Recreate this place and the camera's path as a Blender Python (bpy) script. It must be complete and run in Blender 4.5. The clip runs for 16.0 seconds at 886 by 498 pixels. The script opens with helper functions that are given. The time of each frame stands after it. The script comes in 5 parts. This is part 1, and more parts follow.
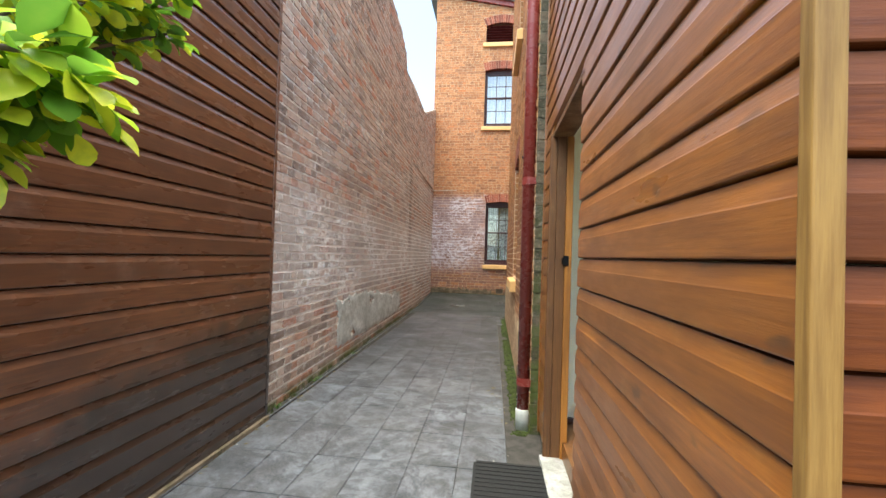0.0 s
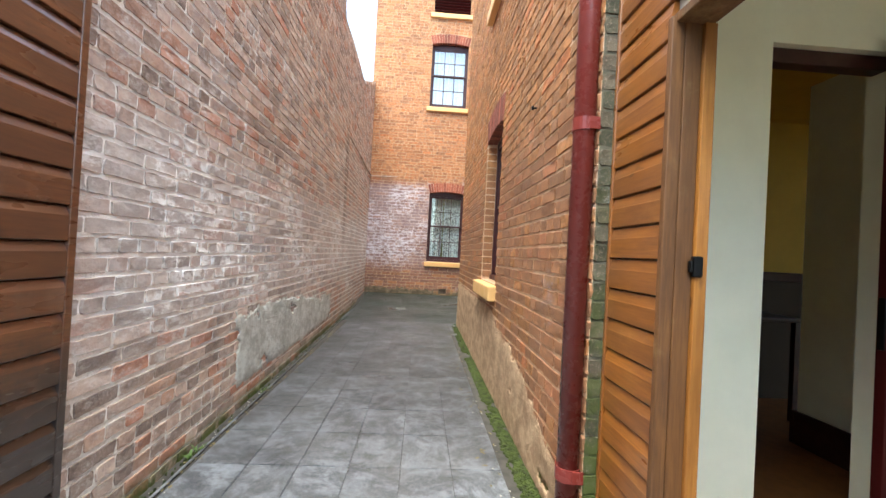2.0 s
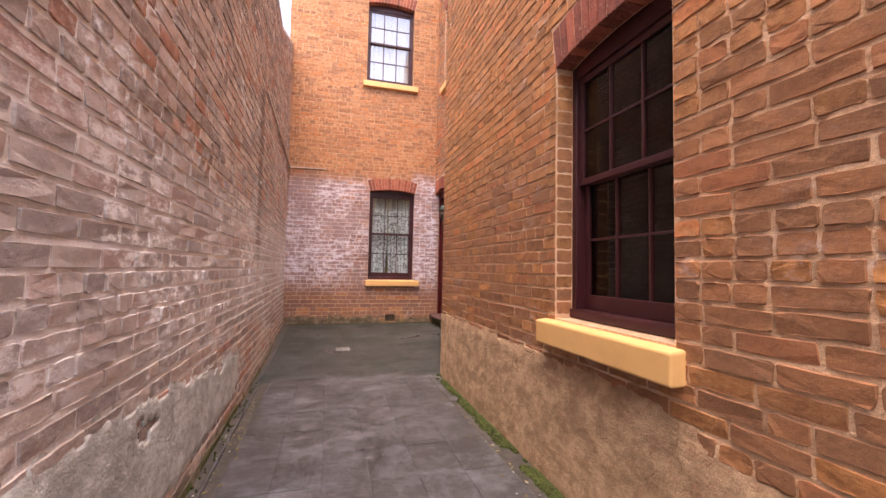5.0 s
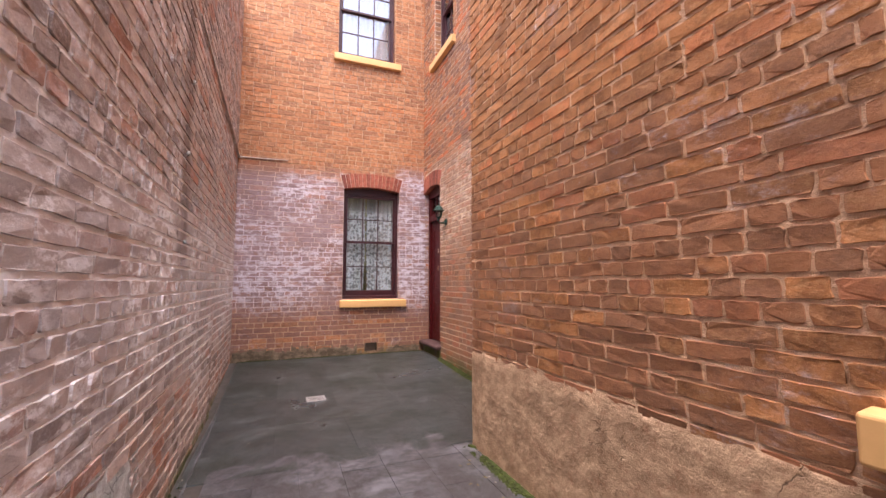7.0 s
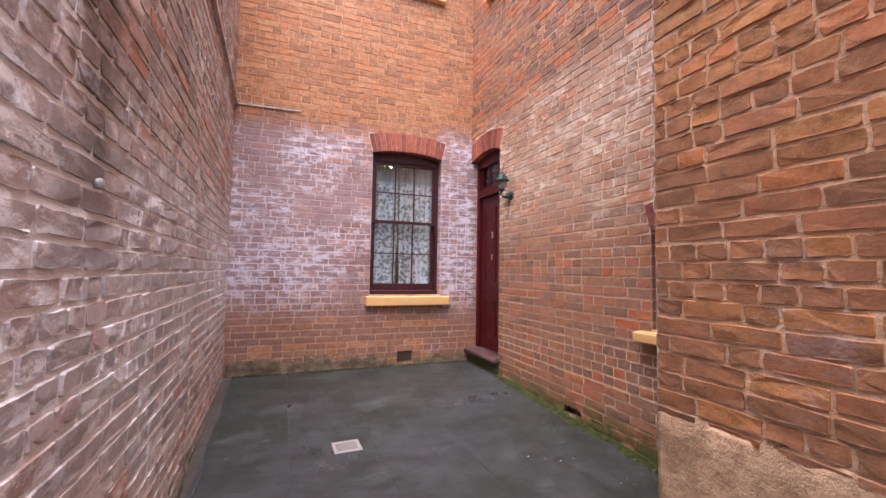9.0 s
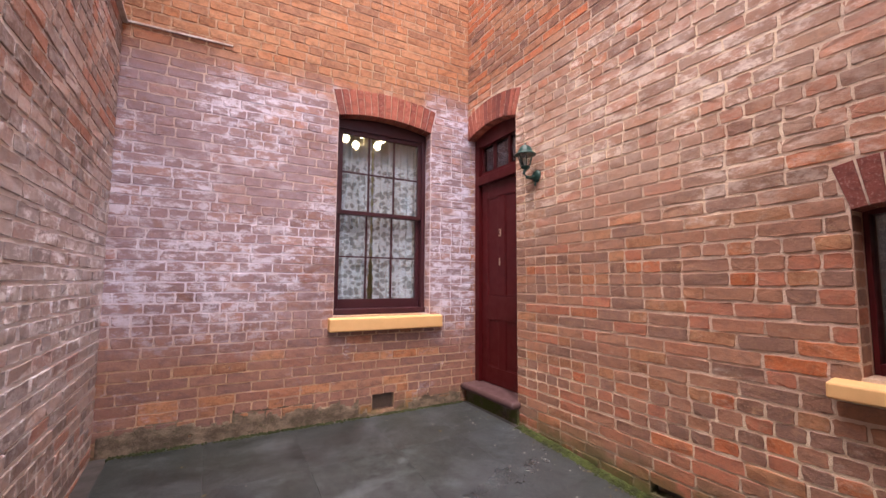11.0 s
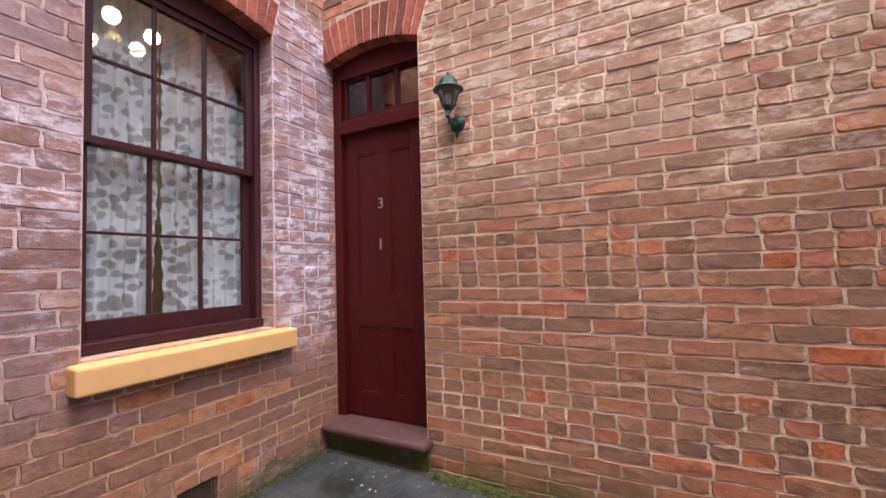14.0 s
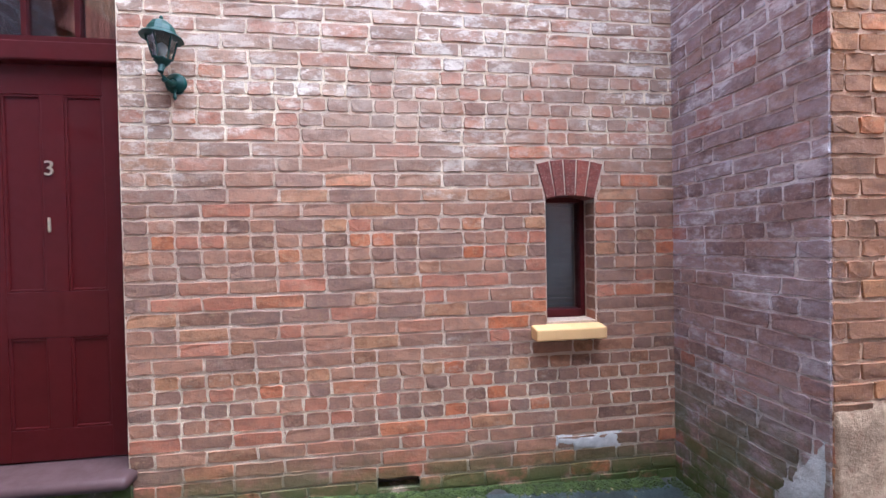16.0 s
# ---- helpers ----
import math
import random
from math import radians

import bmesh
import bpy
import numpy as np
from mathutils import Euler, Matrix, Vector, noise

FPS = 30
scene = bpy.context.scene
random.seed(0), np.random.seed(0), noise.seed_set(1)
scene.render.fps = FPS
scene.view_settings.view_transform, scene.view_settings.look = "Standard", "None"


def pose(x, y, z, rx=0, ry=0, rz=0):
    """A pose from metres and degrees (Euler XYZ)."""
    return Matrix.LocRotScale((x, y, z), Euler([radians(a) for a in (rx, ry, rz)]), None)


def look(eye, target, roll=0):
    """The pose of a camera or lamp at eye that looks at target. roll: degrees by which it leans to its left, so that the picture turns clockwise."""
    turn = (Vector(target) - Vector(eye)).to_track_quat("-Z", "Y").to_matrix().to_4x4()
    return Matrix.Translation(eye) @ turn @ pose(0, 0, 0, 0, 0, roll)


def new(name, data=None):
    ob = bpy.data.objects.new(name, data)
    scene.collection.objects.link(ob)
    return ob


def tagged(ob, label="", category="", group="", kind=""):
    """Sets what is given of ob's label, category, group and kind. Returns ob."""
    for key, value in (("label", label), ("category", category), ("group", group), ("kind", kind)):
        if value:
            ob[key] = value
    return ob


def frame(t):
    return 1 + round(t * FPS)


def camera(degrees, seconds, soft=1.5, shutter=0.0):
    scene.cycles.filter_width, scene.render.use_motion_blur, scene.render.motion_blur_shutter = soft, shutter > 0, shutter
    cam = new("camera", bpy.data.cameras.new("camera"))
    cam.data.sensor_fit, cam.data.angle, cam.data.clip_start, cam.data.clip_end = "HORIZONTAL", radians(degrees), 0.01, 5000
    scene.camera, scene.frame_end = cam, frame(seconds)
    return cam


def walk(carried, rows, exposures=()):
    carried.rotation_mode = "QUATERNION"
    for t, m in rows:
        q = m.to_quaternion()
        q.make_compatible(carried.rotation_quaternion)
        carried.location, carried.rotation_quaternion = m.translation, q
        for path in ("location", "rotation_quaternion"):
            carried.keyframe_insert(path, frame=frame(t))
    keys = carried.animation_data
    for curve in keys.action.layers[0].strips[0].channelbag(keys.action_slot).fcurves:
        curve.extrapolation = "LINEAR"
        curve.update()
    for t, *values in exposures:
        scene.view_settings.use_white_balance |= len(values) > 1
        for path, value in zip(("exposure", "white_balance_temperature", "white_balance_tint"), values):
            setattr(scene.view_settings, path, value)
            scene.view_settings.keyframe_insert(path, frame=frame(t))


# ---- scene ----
cam = camera(95.1, 16.0)
PATH = [
    (0, (0.218, 0.652, 1.214), (-0.028, 2.636, 1.246), 1.8),
    (0.5, (0.141, 1.017, 1.198), (-0.196, 2.986, 1.299), 1.5),
    (1, (0.003, 1.352, 1.173), (-0.264, 3.334, 1.212), 2.3),
    (1.5, (-0.111, 1.674, 1.203), (-0.169, 3.673, 1.222), 3.3),
    (2, (-0.188, 1.965, 1.201), (-0.079, 3.961, 1.226), 3.1),
    (2.5, (-0.375, 2.211, 1.172), (-0.115, 4.194, 1.172), 1.8),
    (3, (-0.537, 2.542, 1.142), (-0.241, 4.52, 1.126), 0.4),
    (3.5, (-0.648, 3.027, 1.166), (-0.39, 5.01, 1.164), 0.3),
    (4, (-0.7, 3.46, 1.188), (-0.258, 5.409, 1.123), 0.0),
    (4.5, (-0.707, 3.909, 1.206), (-0.213, 5.847, 1.243), 1.5),
    (5, (-0.79, 4.328, 1.223), (-0.252, 6.252, 1.323), 1.1),
    (5.2, (-0.792, 4.487, 1.221), (-0.214, 6.396, 1.375), 0.2),
    (7.5, (-0.942, 6.392, 1.275), (-0.207, 8.245, 1.439), 0.0),
    (8, (-0.955, 6.827, 1.291), (-0.285, 8.706, 1.443), 1.0),
    (8.5, (-1.038, 7.222, 1.296), (-0.337, 9.091, 1.41), 1.0),
    (11, (-0.935, 9.066, 1.289), (0.036, 10.806, 1.453), 0.4),
    (11.5, (-0.889, 9.388, 1.282), (0.228, 11.037, 1.457), -0.6),
    (12, (-0.902, 9.603, 1.287), (0.32, 11.179, 1.427), -0.3),
    (12.5, (-0.932, 9.868, 1.312), (0.528, 11.226, 1.47), -1.4),
    (13, (-0.878, 10.152, 1.317), (0.545, 11.536, 1.559), -1.8),
    (13.5, (-0.83, 10.362, 1.315), (0.687, 11.653, 1.493), -1.1),
    (14, (-0.817, 10.565, 1.324), (0.957, 11.483, 1.412), -1.6),
    (14.5, (-0.806, 10.631, 1.323), (1.11, 11.204, 1.347), -1.3),
    (15, (-0.797, 10.608, 1.337), (1.181, 10.905, 1.336), -1.1),
    (15.5, (-0.8, 10.577, 1.336), (1.199, 10.624, 1.335), -1.2),
    (16, (-0.8, 10.537, 1.364), (1.184, 10.281, 1.336), -1.1),
]
EXPOSURES = [(0.0, 2.13, 6900, -2), (0.5, 2.43, 5700, -11), (1.5, 2.5, 6400, -7), (2.5, 2.45, 6700, 4), (3.5, 2.22, 7050, 12), (5.0, 2.22, 7900, 27), (8.5, 2.25, 6550, 25), (11.5, 2.23, 6900, 29), (13.5, 2.1, 6300, 24), (15.0, 2.48, 7450, 26), (15.5, 2.64, 5450, 14), (16.0, 2.72, 4980, 9)]
walk(cam, [(t, look(eye, target, roll)) for t, eye, target, roll in PATH], EXPOSURES)

# ---- light ----
SUN_ELEVATION, SUN_TURN = radians(75), radians(209)
world = bpy.data.worlds.new("sky")
scene.world = world
world.use_nodes = True
wn, wl = world.node_tree.nodes, world.node_tree.links
sky = wn.new("ShaderNodeTexSky")
sky.sky_type, sky.sun_disc = "NISHITA", False
sky.sun_elevation, sky.sun_rotation = SUN_ELEVATION, SUN_TURN
sky.air_density, sky.dust_density, sky.ozone_density = 1.0, 3.0, 1.0
wl.new(sky.outputs["Color"], wn["Background"].inputs["Color"])
wn["Background"].inputs["Strength"].default_value = 0.15
sun = new("sun", bpy.data.lights.new("sun", "SUN"))
sun.data.energy, sun.data.angle, sun.data.color = 1.5, radians(75), (1.0, 0.96, 0.9)
sun_way = Vector((math.sin(SUN_TURN) * math.cos(SUN_ELEVATION), math.cos(SUN_TURN) * math.cos(SUN_ELEVATION), math.sin(SUN_ELEVATION)))
sun.matrix_world = look(sun_way * 30, (0, 0, 0))

# ---- plan, in metres ----
RIGHT_X = 0.50          # face of the brick wall along the alley
RIGHT_Y0, RIGHT_Y1 = 3.55, 8.93
DOOR_X = 1.336          # face of the courtyard wall that holds the door
FAR_Y = 12.60           # face of the house that closes the courtyard
TIMBER_X = 0.56         # face of the timber building with the open doorway
FENCE_X, FENCE_END, FENCE_TOP = -1.36, 3.41, 3.06
LEFT_A, LEFT_B = Vector((-1.43, 3.41, 0)), Vector((-1.585, 12.6, 0))
COURSE = 0.0765
WING, LOW_WING = 7.75, 6.35   # tops of the wing by the courtyard and of the wing along the alley
LEFT_TURN = math.degrees(math.atan2(LEFT_B.y - LEFT_A.y, LEFT_B.x - LEFT_A.x))

M_FAR = pose(0, FAR_Y, 0)
M_RIGHT = pose(RIGHT_X, 0, 0, 0, 0, -90)
M_DOOR = pose(DOOR_X, 0, 0, 0, 0, -90)
M_RETURN = pose(0, RIGHT_Y1, 0, 0, 0, 180)
M_LEFT = pose(LEFT_A.x, LEFT_A.y, 0, 0, 0, LEFT_TURN)


def smooth(t):
    t = min(1.0, max(0.0, t))
    return t * t * (3 - 2 * t)


def floor_z(x, y):
    """The paving is level in the alley and rises a little towards the house."""
    rise = 0.115 * smooth((y - 10.3) / 2.3) + 0.05 * smooth((x - 0.1) / 1.2) * smooth((y - 8.9) / 1.5) * (1 - smooth((y - 11.2) / 1.4))
    dip = -0.03 * math.exp(-((x + 0.56) ** 2 + (y - 10.7) ** 2) / 0.5)
    return rise + dip


# ---- materials ----
class Nodes:
    """A short hand for building a node material."""

    def __init__(self, name):
        self.mat = bpy.data.materials.new(name)
        self.mat.use_nodes = True
        self.tree = self.mat.node_tree
        self.bsdf = self.tree.nodes["Principled BSDF"]

    def add(self, kind, **values):
        node = self.tree.nodes.new(kind)
        for key, value in values.items():
            if key in node.inputs:
                node.inputs[key].default_value = value
        return node

    def link(self, a, b):
        self.tree.links.new(a, b)

    def where(self):
        return self.add("ShaderNodeNewGeometry").outputs["Position"]

    def scaled(self, vector, factors):
        node = self.add("ShaderNodeMapping")
        node.inputs["Scale"].default_value = factors
        self.link(vector, node.inputs["Vector"])
        return node.outputs["Vector"]

    def noise(self, vector, scale, detail=4.0, rough=0.6):
        node = self.add("ShaderNodeTexNoise", Scale=scale, Detail=detail, Roughness=rough)
        self.link(vector, node.inputs["Vector"])
        return node.outputs["Fac"]

    def remap(self, value, a, b, c=0.0, d=1.0):
        node = self.add("ShaderNodeMapRange")
        node.interpolation_type = "SMOOTHSTEP"
        for n, v in zip(("From Min", "From Max", "To Min", "To Max"), (a, b, c, d)):
            node.inputs[n].default_value = v
        self.link(value, node.inputs["Value"])
        return node.outputs["Result"]

    def math(self, how, a, b):
        node = self.add("ShaderNodeMath")
        node.operation = how
        for n, v in enumerate((a, b)):
            if isinstance(v, (int, float)):
                node.inputs[n].default_value = v
            else:
                self.link(v, node.inputs[n])
        return node.outputs["Value"]

    def axis(self, vector, name):
        node = self.add("ShaderNodeSeparateXYZ")
        self.link(vector, node.inputs["Vector"])
        return node.outputs[name]

    def ramp(self, value, stops, how="LINEAR"):
        node = self.add("ShaderNodeValToRGB")
        node.color_ramp.interpolation = how
        while len(node.color_ramp.elements) < len(stops):
            node.color_ramp.elements.new(0.5)
        for element, (at, colour) in zip(node.color_ramp.elements, stops):
            element.position, element.color = at, (*colour, 1)
        self.link(value, node.inputs["Fac"])
        return node.outputs["Color"]

    def mix(self, fac, a, b, how="MIX"):
        node = self.add("ShaderNodeMix")
        node.data_type, node.blend_type = "RGBA", how
        for slot, v in ((0, fac), (6, a), (7, b)):
            if isinstance(v, (int, float)):
                node.inputs[slot].default_value = v
            elif isinstance(v, tuple):
                node.inputs[slot].default_value = (*v, 1)
            else:
                self.link(v, node.inputs[slot])
        return node.outputs[2]

    def bump(self, height, strength, distance=0.01):
        node = self.add("ShaderNodeBump", Strength=strength, Distance=distance)
        self.link(height, node.inputs["Height"])
        self.link(node.outputs["Normal"], self.bsdf.inputs["Normal"])

    def done(self, colour=None, rough=None, metal=0.0, spec=None):
        for key, value in (("Base Color", colour), ("Roughness", rough)):
            if isinstance(value, tuple):
                self.bsdf.inputs[key].default_value = (*value, 1)
            elif isinstance(value, (int, float)):
                self.bsdf.inputs[key].default_value = value
            elif value is not None:
                self.link(value, self.bsdf.inputs[key])
        self.bsdf.inputs["Metallic"].default_value = metal
        if spec is not None:
            self.bsdf.inputs["Specular IOR Level"].default_value = spec
        return self.mat


def salt_mask(n, p, chance, amount, low, high, along=None):
    """White salts that have bled out of the bricks: blotches between two heights, stronger on some bricks than on others."""
    z = n.axis(p, "Z")
    blot = n.noise(n.scaled(p, (1, 1, 1.5)), 1.5, 6, 0.68)
    grain = n.noise(n.scaled(p, (1, 1, 1.7)), 17, 6, 0.72)
    m = n.math("ADD", n.math("MULTIPLY", blot, 0.6), n.math("MULTIPLY", grain, 0.4))
    m = n.math("ADD", m, chance)
    m = n.remap(m, 0.60 - 0.2 * amount, 0.78 - 0.2 * amount, 0.0, 0.85)
    band = n.math("MULTIPLY", n.remap(z, low - 0.25, low + 0.35), n.remap(z, high + 0.12, high - 0.25))
    if along:
        name, a, b, soft = along
        q = n.axis(p, name)
        band = n.math("MULTIPLY", band, n.math("MULTIPLY", n.remap(q, a - soft, a + soft), n.remap(q, b + soft, b - soft)))
    return n.math("MULTIPLY", m, band)


def moss_mask(n, p, height):
    return n.math("MULTIPLY", n.remap(n.axis(p, "Z"), height, 0.0), n.remap(n.noise(p, 5, 5, 0.7), 0.34, 0.56))


def brick_material(name, stops, salts=(), moss=0.25, salt_colour=(0.66, 0.62, 0.64), dirt=0.45, dust=(0.66, 0.5, 0.4), smear=None, veil=(0.4, 0.34, 0.37), weathered=None, streaks=()):
    n = Nodes(name)
    p = n.where()
    chance = n.math("FRACT", n.math("ADD", n.math("MULTIPLY", n.add("ShaderNodeObjectInfo").outputs["Random"], 7.31),
                                    n.add("ShaderNodeNewGeometry").outputs["Random Per Island"]), 0.0)
    other = n.math("FRACT", n.math("MULTIPLY", chance, 37.7), 0.0)
    base = n.ramp(n.remap(chance, 0.0, 1.0, 0.12, 0.985), stops)
    fine = n.noise(p, 85, 6, 0.72)
    mid = n.noise(n.scaled(p, (1, 1, 1.3)), 15, 5, 0.62)
    big = n.noise(p, 1.7, 3, 0.5)
    dark = n.mix(1.0, base, (0.42, 0.4, 0.42), "MULTIPLY")
    pale = n.mix(0.5, base, dust)
    base = n.mix(n.remap(mid, 0.44, 0.64, 0.0, dirt + 0.2), base, dark)
    base = n.mix(n.remap(fine, 0.5, 0.72, 0.0, 0.75), base, pale)
    base = n.mix(n.remap(n.noise(p, 33, 5, 0.7), 0.58, 0.72, 0.0, 0.6), base, pale)
    base = n.mix(n.remap(big, 0.48, 0.72, 0.0, 0.4), base, n.mix(0.6, base, dark))
    if smear:
        wipe = n.noise(n.scaled(p, (1, 1, 1.8)), 11, 8, 0.78)
        base = n.mix(n.remap(wipe, 0.52, 0.66, 0.0, 0.62), base, smear)
        base = n.mix(n.remap(n.noise(n.scaled(p, (1, 1, 1.5)), 27, 7, 0.8), 0.55, 0.64, 0.0, 0.5), base, dark)
    if weathered:
        level, tone = weathered
        edge = n.math("ADD", n.axis(p, "Z"), n.math("MULTIPLY", n.noise(p, 3, 4, 0.6), 0.3))
        share = n.math("MULTIPLY", n.remap(edge, level + 0.45, level - 0.05), n.remap(other, 0.88, 0.7, 0.05, 0.75))
        base = n.mix(share, base, n.mix(1.0, n.mix(0.45, base, (0.5, 0.5, 0.5)), tone, "MULTIPLY"))
    for one in salts:
        mask = salt_mask(n, p, n.remap(other, 0, 1, -0.03, 0.03), *one)
        base = n.mix(mask, base, n.mix(0.6, base, veil))
        bloom = n.math("MULTIPLY", n.remap(n.noise(n.scaled(p, (1, 1, 2.2)), 6.5, 8, 0.78), 0.47, 0.58, 0.0, 1.1), n.remap(n.noise(p, 1.25, 3, 0.6), 0.4, 0.56, 0.12, 1.0))
        base = n.mix(n.math("MULTIPLY", mask, bloom), base, salt_colour)
    base = n.mix(moss_mask(n, p, moss), base, (0.075, 0.1, 0.025))
    drag = n.noise(n.scaled(p, (1, 1, 2.6)), 26, 7, 0.75)
    base = n.mix(n.remap(drag, 0.54, 0.7, 0.0, 0.17), base, n.mix(1.0, base, (0.45, 0.42, 0.42), "MULTIPLY"))
    for y, width, low, high in streaks:
        shift = n.math("MULTIPLY", n.noise(n.scaled(p, (1, 1, 0.6)), 4, 5, 0.7), 0.35)
        off = n.math("ABSOLUTE", n.math("SUBTRACT", n.math("ADD", n.axis(p, "Y"), shift), y + 0.17), 0.0)
        run = n.math("MULTIPLY", n.remap(off, width, width * 0.2, 0.0, 0.7), n.math("MULTIPLY", n.remap(n.axis(p, "Z"), low, low + 0.4), n.remap(n.axis(p, "Z"), high, high - 0.5)))
        base = n.mix(run, base, n.mix(1.0, base, (0.3, 0.26, 0.25), "MULTIPLY"))
    n.bump(n.math("ADD", n.math("ADD", fine, n.math("MULTIPLY", mid, 2.2)), n.math("MULTIPLY", drag, 0.6)), 0.5, 0.006)
    return n.done(base, n.remap(fine, 0.3, 0.7, 0.72, 0.92), spec=0.3)


def mortar_material(name, colour, salts=(), moss=0.3, salt_colour=(0.74, 0.71, 0.72), tint=(0.36, 0.21, 0.15)):
    n = Nodes(name)
    p = n.where()
    fine, mid = n.noise(p, 55, 5, 0.7), n.noise(p, 6, 6, 0.7)
    base = n.mix(n.remap(fine, 0.4, 0.75), colour, tuple(c * 0.7 for c in colour))
    base = n.mix(n.remap(mid, 0.52, 0.68, 0.0, 0.5), base, (0.22, 0.15, 0.11))
    base = n.mix(n.remap(n.noise(n.scaled(p, (1, 1, 1.6)), 1.9, 6, 0.7), 0.4, 0.6, 0.0, 0.62), base, tint)
    for one in salts:
        mask = salt_mask(n, p, n.remap(fine, 0, 1, -0.05, 0.1), *one)
        base = n.mix(n.math("MULTIPLY", mask, n.remap(n.noise(p, 1.25, 3, 0.6), 0.4, 0.56, 0.45, 1.15)), base, salt_colour)
    base = n.mix(moss_mask(n, p, moss), base, (0.06, 0.085, 0.02))
    n.bump(n.math("ADD", fine, mid), 1.0, 0.008)
    return n.done(base, 0.93, spec=0.2)


def paint_material(name, colour, rough=0.45, wear=(0.5, 0.4, 0.3), amount=0.25, scale=9, spec=0.5):
    n = Nodes(name)
    p = n.where()
    a, b = n.noise(p, scale, 6, 0.7), n.noise(p, 90, 3, 0.6)
    base = n.mix(n.remap(a, 0.4, 0.7, 0.0, 0.16), colour, tuple(c * 0.68 for c in colour))
    base = n.mix(n.remap(n.noise(p, scale * 2.3, 8, 0.75), 0.66, 0.74, 0.0, amount), base, wear)
    n.bump(b, 0.12, 0.002)
    return n.done(base, n.remap(a, 0.3, 0.7, rough - 0.08, rough + 0.15), spec=spec)


def wood_material(name, light, dark, along, rough=0.5, bleach=(0.4, 0.33, 0.24), amount=0.2, gloss=0.4, mould=None):
    """Stained timber with its grain along one axis of the world."""
    n = Nodes(name)
    p = n.where()
    chance = n.add("ShaderNodeObjectInfo").outputs["Random"]
    shift = n.add("ShaderNodeVectorMath")
    shift.operation = "ADD"
    both = n.add("ShaderNodeCombineXYZ")
    for axis in "XYZ":
        n.link(n.math("MULTIPLY", chance, 23.0), both.inputs[axis])
    n.link(p, shift.inputs[0]), n.link(both.outputs[0], shift.inputs[1])
    q = shift.outputs[0]
    stretch = {"X": (0.06, 1, 1), "Y": (1, 0.06, 1), "Z": (1, 1, 0.06)}[along]
    grain = n.noise(n.scaled(q, stretch), 95, 6, 0.65)
    broad = n.noise(n.scaled(q, tuple(0.25 if v < 1 else 1 for v in stretch)), 7, 4, 0.6)
    base = n.mix(n.remap(grain, 0.3, 0.72), light, dark)
    base = n.mix(n.remap(broad, 0.4, 0.7, 0.0, 0.6), base, tuple(c * 0.55 for c in dark))
    tone = n.remap(chance, 0.0, 1.0, 0.0, 0.45)
    base = n.mix(tone, base, tuple(0.6 * (a + b) / 2 for a, b in zip(light, dark)))
    knot = n.noise(n.scaled(q, tuple(0.5 if v < 1 else 1 for v in stretch)), 13, 2, 0.4)
    base = n.mix(n.remap(knot, 0.69, 0.77, 0.0, 0.7), base, (0.035, 0.018, 0.01))
    base = n.mix(n.remap(n.noise(q, 3.1, 6, 0.7), 0.55, 0.75, 0.0, amount), base, bleach)
    # black mould stain near the ground, widened to paint shade on low boards
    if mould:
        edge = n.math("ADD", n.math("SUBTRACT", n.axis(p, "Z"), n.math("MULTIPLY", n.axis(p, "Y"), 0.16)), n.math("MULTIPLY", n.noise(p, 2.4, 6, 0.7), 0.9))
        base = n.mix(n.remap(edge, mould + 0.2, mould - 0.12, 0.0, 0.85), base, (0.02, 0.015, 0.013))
    n.bump(grain, 0.35, 0.003)
    if gloss > 0.9:
        n.bsdf.inputs["Coat Weight"].default_value = 0.4
        n.bsdf.inputs["Coat Roughness"].default_value = 0.28
    return n.done(base, n.remap(broad, 0.3, 0.7, rough - 0.1, rough + 0.15), spec=gloss)


def plain_material(name, colour, rough=0.6, metal=0.0, scale=25, vary=0.25, bump=0.15):
    n = Nodes(name)
    p = n.where()
    a = n.noise(p, scale, 5, 0.65)
    base = n.mix(n.remap(a, 0.35, 0.7, 0.0, 1.0), colour, tuple(c * (1 - vary) for c in colour))
    n.bump(a, bump, 0.004)
    return n.done(base, rough, metal)


def cement_material(name, light, dark, stain):
    """Hand-laid cement: trowel clouds, fine grit, hairline cracks and damp stains."""
    n = Nodes(name)
    p = n.where()
    cloud, grit = n.noise(n.scaled(p, (1, 1, 1.4)), 6.5, 8, 0.72), n.noise(p, 130, 4, 0.7)
    base = n.mix(n.remap(cloud, 0.36, 0.64), dark, light)
    base = n.mix(n.remap(n.noise(p, 19, 7, 0.75), 0.5, 0.66, 0.0, 0.6), base, stain)
    base = n.mix(n.remap(grit, 0.52, 0.7, 0.0, 0.5), base, n.mix(1.0, base, (0.5, 0.48, 0.46), "MULTIPLY"))
    cell = n.add("ShaderNodeTexVoronoi", Scale=5.5)
    cell.feature = "DISTANCE_TO_EDGE"
    wobble = n.add("ShaderNodeTexNoise", Scale=9.0, Detail=5.0)
    n.link(p, wobble.inputs["Vector"])
    n.link(n.mix(0.12, p, wobble.outputs["Color"]), cell.inputs["Vector"])
    crack = n.math("MULTIPLY", n.remap(cell.outputs["Distance"], 0.014, 0.0), n.remap(n.noise(p, 2.2, 3, 0.6), 0.57, 0.66, 0.0, 0.8))
    base = n.mix(crack, base, tuple(c * 0.35 for c in dark))
    n.bump(n.math("SUBTRACT", n.math("ADD", n.math("MULTIPLY", cloud, 3.0), n.math("MULTIPLY", grit, 0.5)), crack), 0.9, 0.008)
    return n.done(base, 0.92, spec=0.25)


